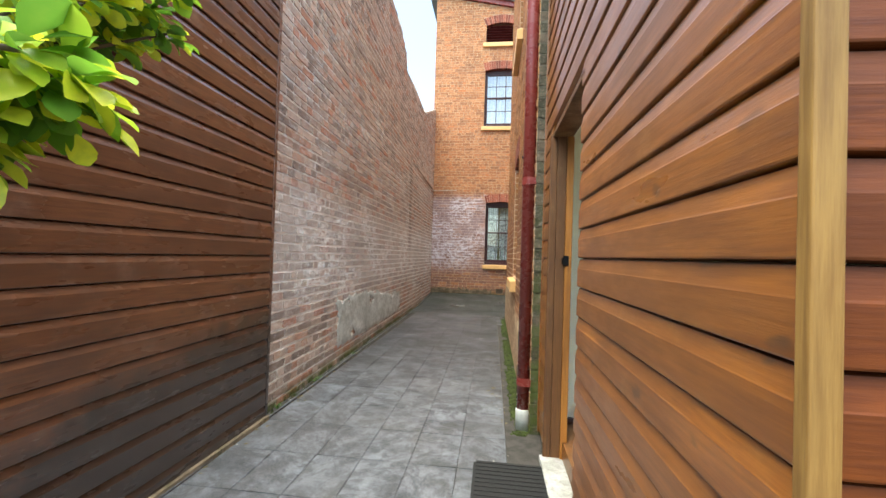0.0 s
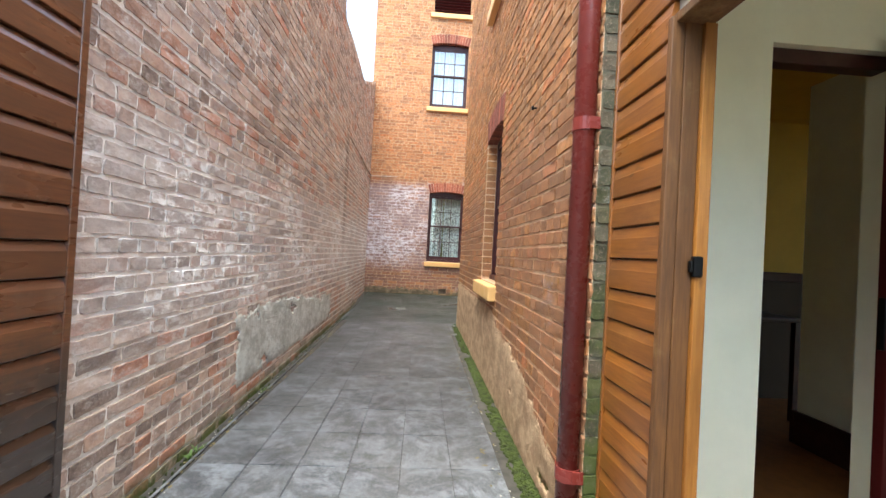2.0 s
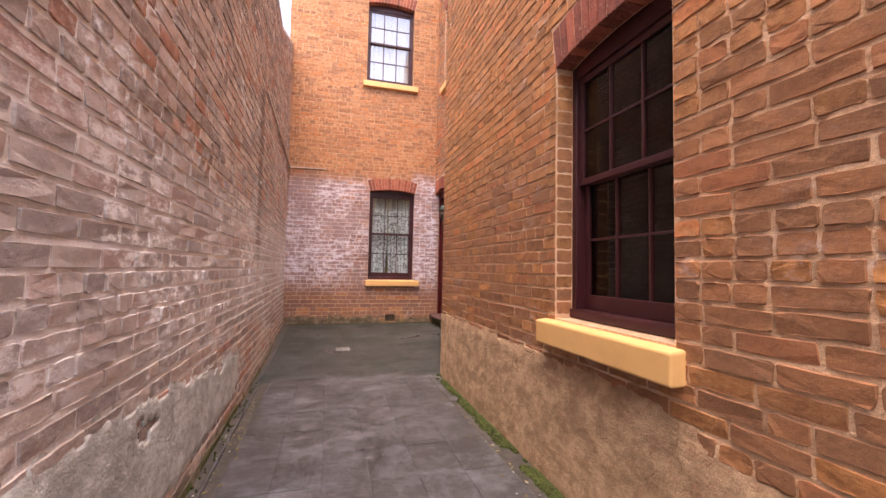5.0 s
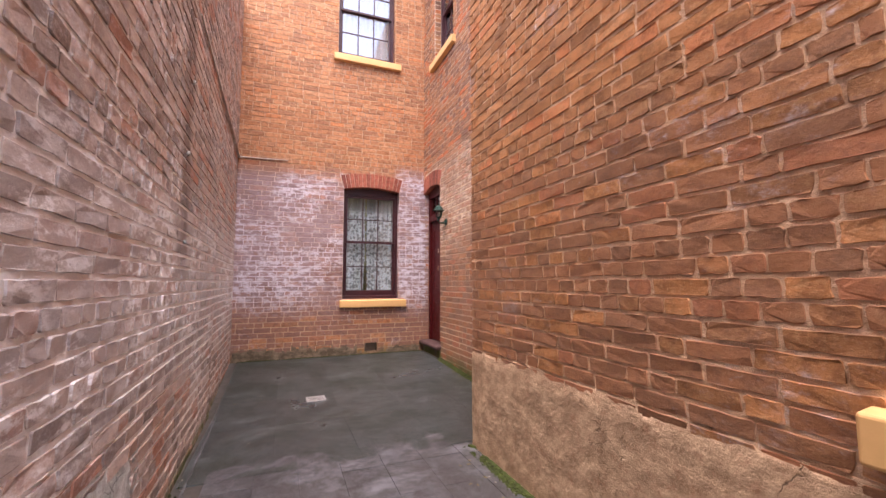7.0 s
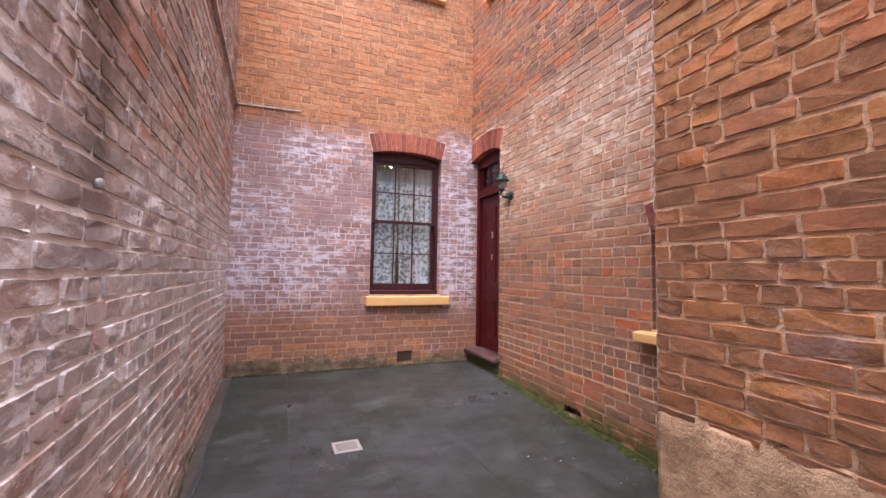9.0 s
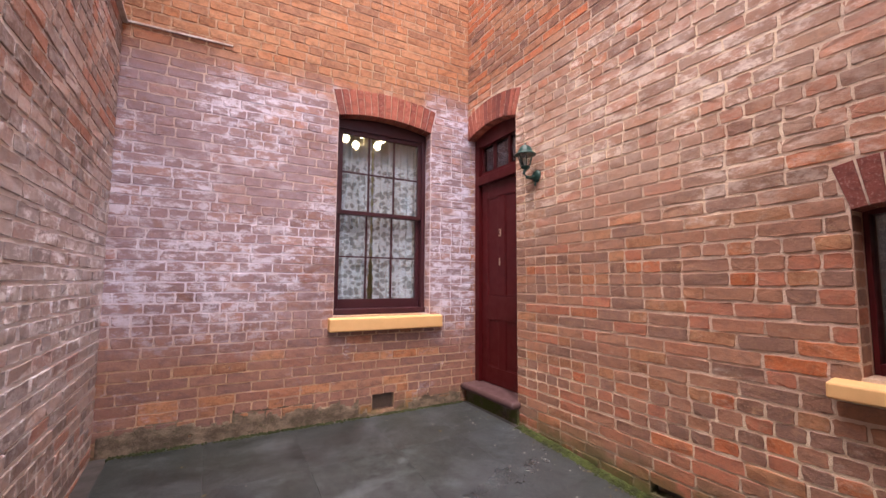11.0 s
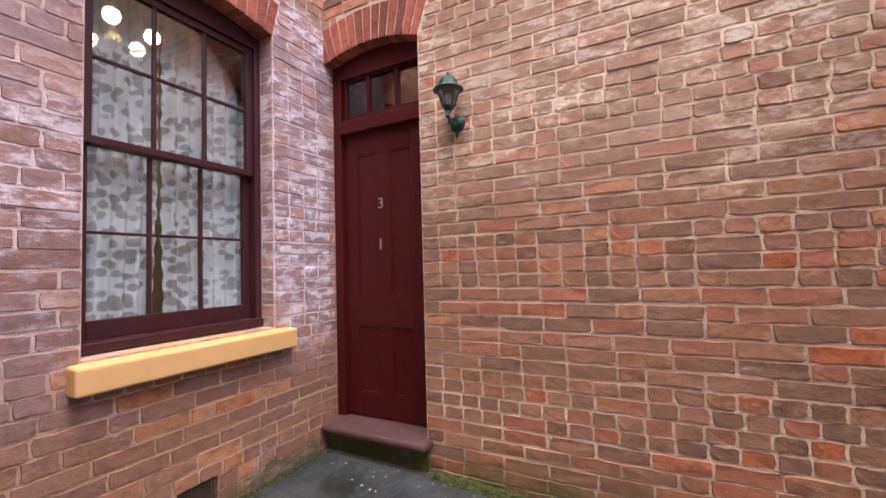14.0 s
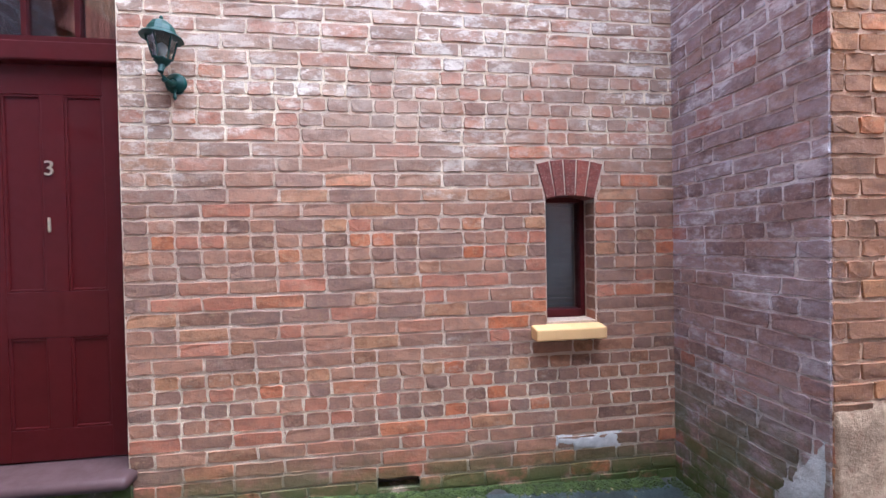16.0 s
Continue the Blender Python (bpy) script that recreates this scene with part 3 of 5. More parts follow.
def wall_slab(u0, u1, z0, top, thick, openings):
    """A solid wall with its openings cut through, and the stones over arched heads."""
    us = sorted({u0, u1, *[v for o in openings for v in (o["u0"], o["u1"])], *[u for u, _ in top[1:-1]]})
    one = bmesh.new()

    def height(u):
        for (a, ha), (b, hb) in zip(top, top[1:]):
            if a <= u <= b:
                return ha + (hb - ha) * (u - a) / max(1e-6, b - a)
        return top[-1][1]

    for a, b in zip(us, us[1:]):
        if b - a < 1e-4:
            continue
        mid = (a + b) / 2
        holes = sorted((o["z0"], o["spring"] + o.get("rise", 0)) for o in openings if o["u0"] < mid < o["u1"])
        level = z0
        for low, high in holes:
            if low > level:
                prism([(a, level), (b, level), (b, low), (a, low)], 0, thick, one)
            level = high
        prism([(a, level), (b, level), (b, height(b - 1e-5)), (a, height(a + 1e-5))], 0, thick, one)
    for o in openings:
        if o.get("rise"):
            centre, radius = arc_of(o)
            mid, half = (o["u0"] + o["u1"]) / 2, (o["u1"] - o["u0"]) / 2
            steps, peak = 14, o["spring"] + o["rise"]
            for k in range(steps):
                ua, ub = mid - half + 2 * half * k / steps, mid - half + 2 * half * (k + 1) / steps
                za, zb = (centre + math.sqrt(max(0, radius ** 2 - (u - mid) ** 2)) for u in (ua, ub))
                if peak - min(za, zb) > 1e-4:
                    prism([(ua, za), (ub, zb), (ub, peak + 0.001), (ua, peak + 0.001)], 0.003, thick - 0.003, one)
    return one, height


def brick_wall(name, m, u0, u1, z0, top, thick, openings, brick, mortar, label, near, seed, reveals=True, squat=1.0, relief=2.0):
    """A brick wall in its own plane: u along, depth inwards, z up. near: (u0, u1, z0, z1), where the bricks are parts of their own."""
    rng = random.Random(seed)
    slab, height = wall_slab(u0, u1, z0, top, thick, openings)
    wall = solid(name, slab, mortar, label, "wall", kind="structure", m=m)
    points, faces, singles = [], [], []

    def lay(kind_name, u, z, length, out):
        index = rng.randrange(16)
        shape, rings = SHAPES[kind_name][index]
        s, base = length / SIZES[kind_name], len(points)
        for x, y, zz in shape:
            points.append((u + x * s, y * relief - out, z + zz * squat))
        faces.extend(tuple(base + i for i in f) for f in rings)

    courses = int((max(h for _, h in top) - z0) / COURSE)
    for c in range(courses):
        z = z0 + (c + 0.5) * COURSE
        head_row = (c * 7 + seed) % 10 in (1, 4, 7, 8)
        free, at = [], u0
        for a, b in blocked(openings, z):
            if a > at:
                free.append((at, a))
            at = max(at, b)
        if at < u1:
            free.append((at, u1))
        wave = [rng.uniform(-0.0015, 0.0015) for _ in range(3)]
        for a, b in free:
            u = a - rng.choice((0.0, 0.06, 0.12, 0.18)) if a == u0 else a
            first = a != u0
            while u < b - 0.02:
                kind_name = "header" if (head_row and rng.random() < 0.9) or rng.random() < 0.18 else "stretcher"
                if first and c % 2:
                    kind_name = "header"
                first = False
                length = (0.240 if kind_name == "stretcher" else 0.119) + rng.uniform(-0.006, 0.006)
                end = u + length
                if b - end < 0.05:
                    end = b
                left, right = max(u, a) + (0.003 if max(u, a) > u0 else -0.002), min(end, b) - (0.003 if min(end, b) < u1 else -0.002)
                long = right - left
                u = end
                if long < 0.02 or z + COURSE * 0.4 > height((left + right) / 2):
                    continue
                if long < 0.17 and kind_name == "stretcher":
                    kind_name = "header"
                elif long > 0.17:
                    kind_name = "stretcher"
                zz = z + wave[0] + rng.uniform(-0.0015, 0.0015)
                out = rng.uniform(-0.0009, 0.0009) + (0.002 if rng.random() < 0.05 else 0)
                mid = (left + right) / 2
                if near and near[0] < mid < near[1] and near[2] < z < near[3] and len(singles) < 300 and abs(long / SIZES[kind_name] - 1) < 0.12:
                    singles.append((kind_name, rng.randrange(16), mid, zz, long / SIZES[kind_name], out))
                else:
                    lay(kind_name, mid, zz, long, out)
        if reveals:
            for o in openings:
                if o["z0"] < z < o["spring"] and o.get("rise"):
                    for side in ("left", "right"):
                        edge = o["u0"] if side == "left" else o["u1"]
                        base, index = len(points), rng.randrange(16)
                        shape, rings = SHAPES["header"][index]
                        sign = 1 if side == "left" else -1
                        for x, y, q in shape:
                            points.append((edge - sign * (y * 0.75), 0.058 + x * 0.98, z + q))
                        faces.extend(tuple(base + i for i in f) for f in rings)
    data = bpy.data.meshes.new("brickwork")
    data.from_pydata(points, [], faces)
    data.materials.append(brick)
    rest = new("brickwork", data)
    rest.parent = wall
    tagged(rest, kind="stuff")
    LATER.append((wall, brick, singles, squat, relief))
    for o in openings:
        if o.get("rise"):
            arch_ring(wall, o, rng)
    return wall


LATER = []


def arch_ring(wall, o, rng):
    """The flat-arched head of red bricks set on edge, each a piece."""
    centre, radius = arc_of(o)
    mid, half = (o["u0"] + o["u1"]) / 2, (o["u1"] - o["u0"]) / 2
    reach = math.asin(half / radius)
    count = max(4, round(2 * reach * (radius + o["ring"] / 2) / 0.068))
    for k in range(count):
        a0 = -reach + 2 * reach * k / count + 0.0034 / radius
        a1 = -reach + 2 * reach * (k + 1) / count - 0.0034 / radius
        r0, r1 = radius - 0.005, radius + o["ring"] - 0.006
        quad = [(mid + r * math.sin(a), centre + r * math.cos(a)) for r, a in ((r0, a0), (r0, a1), (r1, a1), (r1, a0))]
        one = bmesh.new()
        cx, cz = sum(x for x, _ in quad) / 4, sum(z for _, z in quad) / 4
        out = rng.uniform(0.005, 0.008)
        rings = []
        for depth, shrink in ((0.105, 1.0), (-out + 0.004, 1.0), (-out, 0.94)):
            rings.append([one.verts.new((cx + (x - cx) * (1 - (1 - shrink) * 1.6 if shrink < 1 else 1), depth, cz + (z - cz) * (1 - (1 - shrink) * 0.5 if shrink < 1 else 1))) for x, z in quad])
        for lower, upper in zip(rings, rings[1:]):
            for i in range(4):
                one.faces.new((lower[i - 1], lower[i], upper[i], upper[i - 1]))
        one.faces.new(rings[-1])
        part("arch_brick", one, BRICK_ARCH, wall)


def opening(u0, u1, z0, spring, rise=0.0, ring=0.23):
    return {"u0": u0, "u1": u1, "z0": z0, "spring": spring, "rise": rise, "ring": ring}


# ---- the large structure ----
O_W1 = opening(-0.04, 0.89, 0.99, 2.785, 0.055, 0.235)
O_W4 = opening(-0.17, 0.80, 5.06, 6.72, 0.06, 0.235)
O_LOUVRE = opening(-0.17, 0.80, 7.53, 8.05, 0.10, 0.235)
O_VENT = opening(0.326, 0.531, 0.15, 0.29)
O_W2 = opening(-6.46, -5.60, 0.95, 2.455, 0.04, 0.25)
O_W6 = opening(-6.46, -5.60, 3.98, 5.4, 0.04, 0.235)
O_DOOR = opening(-12.60, -11.82, 0.0, 2.79, 0.07, 0.24)
O_W3 = opening(-9.69, -9.405, 0.92, 1.60, 0.02, 0.20)
O_W5 = opening(-12.05, -11.25, 4.9, 6.5, 0.10, 0.235)
O_SLOT = opening(-10.63, -10.41, 0.075, 0.145)

brick_wall("wall_far", M_FAR, -1.67, 3.2, -0.1, [(-1.67, 9.03), (3.2, 8.0)], 0.35, [O_W1, O_W4, O_LOUVRE, O_VENT], BRICK_FAR, MORTAR_FAR,
           "orange brick house wall with white salt stains below", (-0.9, 1.25, 0.55, 2.2), 3)
brick_wall("wall_right", M_RIGHT, -RIGHT_Y1 + 0.006, -RIGHT_Y0, -0.1, [(-RIGHT_Y1 + 0.006, LOW_WING), (-RIGHT_Y0, LOW_WING)], 0.35, [O_W2, O_W6], BRICK_RIGHT, MORTAR_WARM,
           "brown and orange brick wall along the alley", (-8.9, -4.0, 0.85, 2.0), 5, squat=0.93, relief=2.8)
brick_wall("wall_door", M_DOOR, -FAR_Y, -RIGHT_Y1 + 0.35, -0.1, [(-FAR_Y, WING), (-RIGHT_Y1 + 0.35, WING)], 0.35, [O_DOOR, O_W3, O_W5, O_SLOT], BRICK_DOOR, MORTAR_DOOR,
           "mixed brown and red brick courtyard wall", (-11.8, -9.75, 0.6, 2.4), 8, squat=0.94, relief=2.5)
brick_wall("wall_return", M_RETURN, -DOOR_X, -RIGHT_X, -0.1, [(-DOOR_X, LOW_WING), (-RIGHT_X, LOW_WING)], 0.3, [], BRICK_RETURN, MORTAR_RETURN,
           "damp purple brick return wall with pale stains", (-1.3, -0.5, 0.3, 1.6), 4)
SEAM = 7.05
brick_wall("wall_left", M_LEFT, 0.0, SEAM, -0.1, [(0, 5.4), (3.3, 5.3), (4.25, 5.22), (4.7, 4.95), (4.82, 4.72), (5.6, 4.78), (SEAM, 4.74)], 0.4, [], BRICK_LEFT, MORTAR_LEFT,
           "weathered grey-pink brick wall with white salts", (0.3, 5.0, 0.6, 1.9), 6, squat=0.88, relief=2.9)
brick_wall("wall_left_end", M_LEFT @ pose(0, 0.02, 0), SEAM + 0.012, 9.2, -0.1, [(SEAM + 0.012, 4.74), (9.2, 5.6)], 0.4, [], BRICK_LEFT, MORTAR_LEFT,
           "weathered pink brick wall beyond an upright joint", (SEAM, 9.2, 0.4, 1.6), 9, squat=0.88, relief=2.9)


brick_wall("wall_corner", pose(0, RIGHT_Y0 - 0.004, 0), RIGHT_X + 0.003, RIGHT_X + 0.34, -0.1, [(0.5, LOW_WING - 0.05), (0.84, LOW_WING - 0.05)], 0.1, [], BRICK_MOSSY_SHADE, MORTAR_MOSSY_SHADE,
           "green mossy brick corner, darkened for damp and shade behind the downpipe", (0.5, 0.84, 0.0, 2.6), 12)


def sheet(x0, x1, y0, y1, nx, ny, lift):
    one = bmesh.new()
    grid = [[one.verts.new((x0 + (x1 - x0) * i / nx, y0 + (y1 - y0) * j / ny, lift(x0 + (x1 - x0) * i / nx, y0 + (y1 - y0) * j / ny))) for i in range(nx + 1)] for j in range(ny + 1)]
    for j in range(ny):
        for i in range(nx):
            one.faces.new((grid[j][i], grid[j][i + 1], grid[j + 1][i + 1], grid[j + 1][i]))
    return one


solid("ground", sheet(-300, 300, -300, 300, 2, 2, lambda x, y: -0.06), GROUND, "dark damp soil under the paving", "ground", kind="structure")
floor_bed = solid("floor", sheet(-1.75, 1.6, -6, FAR_Y + 0.05, 20, 90, lambda x, y: floor_z(x, y) - 0.007), GROUND, "dark bed between grey stamped concrete pavers", "floor", kind="structure")


def slab_bm(x0, x1, y0, y1, rng, rough=0.0015):
    """One paving slab that follows the fall of the yard, with rounded rim."""
    nx, ny = max(2, round((x1 - x0) / 0.15)), max(2, round((y1 - y0) / 0.15))
    one = sheet(x0, x1, y0, y1, nx, ny, lambda x, y: floor_z(x, y) + rng.uniform(-rough, rough))
    rim = [e for e in one.edges if e.is_boundary]
    made = bmesh.ops.extrude_edge_only(one, edges=rim)["geom"]
    for v in made:
        if isinstance(v, bmesh.types.BMVert):
            cx, cy = (x0 + x1) / 2, (y0 + y1) / 2
            v.co += Vector((0.003 * (1 if v.co.x > cx else -1), 0.003 * (1 if v.co.y > cy else -1), -0.009))
    return one


pave_rng = random.Random(21)
COLUMNS = [-1.35, -1.065, -0.795, -0.52, -0.235, 0.047, 0.335]
row = -2.0
while row < 8.85:
    for a, b in zip(COLUMNS, COLUMNS[1:]):
        gap = 0.003 if row < 5.35 else 0.0015
        part("paver", slab_bm(a + gap, b - gap, row + gap, row + 0.416 - gap, pave_rng), PAVING, floor_bed)
    row += 0.416
yard_rows = [8.986, 9.95, 10.93, 11.85, 12.56]
yard_columns = [-1.50, -0.952, -0.35, 0.262, 0.80, 1.26]
for a, b in zip(yard_columns, yard_columns[1:]):
    for c, d in zip(yard_rows, yard_rows[1:]):
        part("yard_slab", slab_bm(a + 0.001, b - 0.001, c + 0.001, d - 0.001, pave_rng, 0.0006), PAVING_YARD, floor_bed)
part("yard_slab", slab_bm(0.339, 0.47, 8.0, 8.98, pave_rng), PAVING, floor_bed)


def cladding(name, m, stretches, top, material, label, pitch, z, lip=0.026, sunk=0.012):
    """Boards with a sloped upper edge and a shadow gap: u along, depth inwards. stretches(z) gives the lengths of one course."""
    wall = thing(name, m, label, "wall", kind="structure")
    shapes = {}
    while z < top:
        for a, b in stretches(z, z + pitch):
            key = round(b - a, 4)
            if key not in shapes:
                half = (b - a) / 2
                outline = [(0.001, 0.001), (0.0, 0.004), (0.0, pitch - lip - 0.009), (0.0012, pitch - lip - 0.006), (sunk, pitch - 0.006), (0.0245, pitch - 0.004), (0.024, -0.003), (0.004, 0.0)]
                one = bmesh.new()
                ends = [[one.verts.new((x, d, zz)) for d, zz in outline] for x in (-half, half)]
                for i in range(len(outline)):
                    one.faces.new((ends[0][i - 1], ends[0][i], ends[1][i], ends[1][i - 1]))
                one.faces.new(ends[0]), one.faces.new(ends[1][::-1])
                shapes[key] = mesh_of("board", one, material)
            board = new("board", shapes[key])
            board.parent = wall
            board.location = ((a + b) / 2, 0, z)
        z += pitch
    return wall


DOORWAY = (2.36, 3.165, 1.955)
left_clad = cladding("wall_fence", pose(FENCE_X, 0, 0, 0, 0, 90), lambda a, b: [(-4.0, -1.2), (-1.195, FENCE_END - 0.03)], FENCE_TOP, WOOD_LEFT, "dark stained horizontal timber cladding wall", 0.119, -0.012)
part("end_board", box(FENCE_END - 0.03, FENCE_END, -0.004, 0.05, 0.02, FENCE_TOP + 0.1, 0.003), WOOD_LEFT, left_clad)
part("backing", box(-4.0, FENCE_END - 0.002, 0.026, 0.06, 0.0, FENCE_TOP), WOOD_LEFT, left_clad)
part("plinth_strip", box(-4.0, FENCE_END, -0.02, 0.05, -0.02, 0.03, 0.004), RENDER_DAMP, left_clad, "dull cement strip")


def right_runs(a, b):
    if a > DOORWAY[2] + 0.02:
        return [(-3.53, -1.144)]
    return [(-3.53, -DOORWAY[1] - 0.027), (-DOORWAY[0] + 0.004, -1.144)]


right_clad = cladding("wall_timber", pose(TIMBER_X, 0, 0, 0, 0, -90), right_runs, 3.08, WOOD_RIGHT, "orange stained horizontal timber cladding wall", 0.117, 0.052, 0.036, 0.0085)
part("end_board", box(-3.555, -3.53, -0.006, 0.05, 0.02, 3.12, 0.003), WOOD_RIGHT, right_clad)
part("corner_board", box(-1.143, -1.12, -0.012, 0.022, 0.0, 3.12, 0.003), WOOD_TRIM, right_clad, "pale weathered corner board")
for a, b, c, d in ((-3.53, -3.2, 0, 3.12), (-2.36, -1.165, 0, 3.12), (-3.2, -2.36, 1.99, 3.12)):
    part("backing", box(a, b, 0.026, 0.10, c, d), PLASTER, right_clad)
# the gap from 0.95 to 2.9 is added, unseen, to daylight the lobby
side_clad = cladding("wall_timber_end", pose(0, 1.132, 0), lambda a, b: [(TIMBER_X + 0.022, 0.95), (2.9, 3.6)] if 0.1 < a < 2.15 else [(TIMBER_X + 0.022, 3.6)], 3.08, WOOD_SIDE, "orange stained timber end wall, shade painted into its colour", 0.117, 0.052, 0.036, 0.0085)
for a, b, c, d in ((TIMBER_X + 0.03, 0.95, 0, 3.12), (2.9, 3.6, 0, 3.12), (0.95, 2.9, 0, 0.1), (0.95, 2.9, 2.25, 3.12)):
    part("backing", box(a, b, 0.03, 0.1, c, d), PLASTER, side_clad)

# plain walls and roofs that close the place
solid("wall_back", box(-4, 4, -4.3, -4, 0, 2.1, 0.01), WALL_BACK, "plain rendered boundary wall", "wall", kind="structure")
solid("wall_yard_side", box(3.6, 3.85, -4, 1.1, 0, 2.1, 0.01), WALL_BACK, "plain rendered boundary wall", "wall", kind="structure")
solid("roof_timber", box(0.53, 3.7, 1.1, 3.545, 3.13, 3.22, 0.01), ROOFING, "flat grey sheet roof", "roof", kind="structure")
house_roof = thing("roof_house", pose(0, 0, 0), "low sloping sheet roof with a maroon fascia board", "roof", kind="structure")
part("roof_sheet", prism([(-1.95, 9.24), (-1.95, 9.28), (6.0, 7.59), (6.0, 7.55)], 12.45, 18.0), ROOFING, house_roof)
part("fascia", prism([(-1.9, 9.085), (-1.9, 9.225), (3.3, 8.125), (3.3, 7.985)], 12.52, 12.595), PIPE_PAINT, house_roof, "maroon painted fascia board")
solid("roof_wing", box(1.34, 6, 8.6, 12.55, WING, WING + 0.16, 0.01), ROOFING, "flat grey sheet roof", "roof", kind="structure")
solid("roof_low_wing", box(0.505, 6, 3.56, 8.92, LOW_WING, LOW_WING + 0.16, 0.01), ROOFING, "flat grey sheet roof", "roof", kind="structure")
solid("wall_wing_step", box(1.69, 5.69, 8.6, 8.8, LOW_WING + 0.161, WING), WALL_BACK, "plain rendered wall over the lower roof", "wall", kind="structure")
solid("wall_wing_back", box(5.7, 6.0, 3.55, 12.4, 0, WING), WALL_BACK, "plain rendered rear wall", "wall", kind="structure")
solid("wall_house_side", box(-1.67, -1.4, 12.95, 18, 0, 9.05), WALL_BACK, "plain rendered house side wall", "wall", kind="structure")
solid("wall_wing_end", box(0.85, 5.69, 3.60, 3.8, 2.6, LOW_WING), WALL_BACK, "plain rendered wing end wall", "wall", kind="structure")


# ---- windows ----
def room(name, x0, x1, y0, y1, z0, z1, material, skip, label):
    """A plain closed room behind an opening, with the side that faces it left to the outer wall."""
    one, t = bmesh.new(), 0.04
    sides = {"x0": (x0 - t, x0, y0, y1, z0, z1), "x1": (x1, x1 + t, y0, y1, z0, z1), "y0": (x0, x1, y0 - t, y0, z0, z1), "y1": (x0, x1, y1, y1 + t, z0, z1),
             "z0": (x0, x1, y0, y1, z0 - t, z0), "z1": (x0, x1, y0, y1, z1, z1 + t)}
    for key, ends in sides.items():
        if key != skip:
            box(*ends, bm=one)
    return solid(name, one, material, label, "wall", kind="structure")


def sash_window(name, m, o, label, rows=2, columns=3, sill=(0.05, 0.10), face=0.11, meeting=None, paint=MAROON_DARK, drop=0.13, glass=GLASS, bar=0.009):
    """A timber sliding-sash window in its brick opening, with a painted sill."""
    window = thing(name, m, label, "window", kind="structure")
    u0, u1, z0, z1 = o["u0"] + 0.002, o["u1"] - 0.002, o["z0"], o["spring"]
    peak = z1 + o["rise"] - 0.004
    half = meeting or (z0 + 0.1 + z1) / 2
    side = 0.04
    for a, b in ((u0, u0 + side), (u1 - side, u1)):
        part("window_frame", box(a, b, face, face + 0.11, z0 + 0.004, z1, 0.004), paint, window)
    centre, radius = arc_of(o)
    mid, hw = (o["u0"] + o["u1"]) / 2, (u1 - u0) / 2
    head = [(mid - hw + 2 * hw * k / 12, centre - 0.004 + math.sqrt(max(0, radius ** 2 - (2 * hw * k / 12 - hw) ** 2))) for k in range(13)]
    part("window_head", prism([(u1, z1 - 0.075), (u0, z1 - 0.075)] + head, face + 0.003, face + 0.108), paint, window)
    part("sub_sill", box(u0, u1, face - 0.02, face + 0.11, z0 + 0.004, z0 + 0.055, 0.008), paint, window)
    a, b = u0 + side, u1 - side
    for sash, depth, low, high in (("upper_sash", face + 0.02, half - 0.018, z1 - 0.075), ("lower_sash", face + 0.058, z0 + 0.055, half + 0.018)):
        bottom, over = (0.036, 0.04) if sash == "upper_sash" else (0.085, 0.036)
        one = box(a, a + 0.038, depth, depth + 0.034, low, high, 0.003)
        box(b - 0.038, b, depth, depth + 0.034, low, high, 0.003, one)
        box(a + 0.038, b - 0.038, depth, depth + 0.034, low, low + bottom, 0.003, one)
        box(a + 0.038, b - 0.038, depth, depth + 0.034, high - over, high, 0.003, one)
        holder = part(sash, one, paint, window)
        c, d, e, f = a + 0.038, b - 0.038, low + bottom, high - over
        for k in range(1, columns):
            u = c + (d - c) * k / columns
            part("glazing_bar", box(u - bar, u + bar, depth + 0.004, depth + 0.03, e, f, 0.003), paint, holder)
        for k in range(1, rows):
            z = e + (f - e) * k / rows
            part("glazing_bar", box(c, d, depth + 0.006, depth + 0.028, z - bar * 0.9, z + bar * 0.9, 0.002), paint, holder)
        for i in range(columns):
            for j in range(rows):
                p = box(c + (d - c) * i / columns, c + (d - c) * (i + 1) / columns, depth + 0.016, depth + 0.019, e + (f - e) * j / rows, e + (f - e) * (j + 1) / rows)
                part("pane", p, glass, holder).visible_shadow = False
    one = box(o["u0"] - sill[0], o["u1"] + sill[1], -0.075, face, z0 - drop, z0 - 0.001, 0.012, segments=3)
    for v in one.verts:
        if v.co.z > z0 - 0.03 and v.co.y < 0.03:
            v.co.z -= 0.016
    part("window_sill", one, OCHRE, window, "ochre painted stone sill")
    return window


sash_window("window_1", M_FAR, O_W1, "plum sash window with lace curtains", sill=(0.045, 0.11), meeting=1.93, bar=0.0075)
sash_window("window_2", M_RIGHT, O_W2, "dark plum sash window with ochre sill", sill=(0.10, 0.05), meeting=1.75, drop=0.15, glass=GLASS_DIM, bar=0.007)
sash_window("window_4", M_FAR, O_W4, "upper sash window with pale curtains", sill=(0.07, 0.09), meeting=5.95, glass=GLASS_SKY)
sash_window("window_5", M_DOOR, O_W5, "upper sash window with ochre sill", sill=(0.09, 0.09))
sash_window("window_6", M_RIGHT, O_W6, "upper sash window with ochre sill", sill=(0.09, 0.07), drop=0.15)

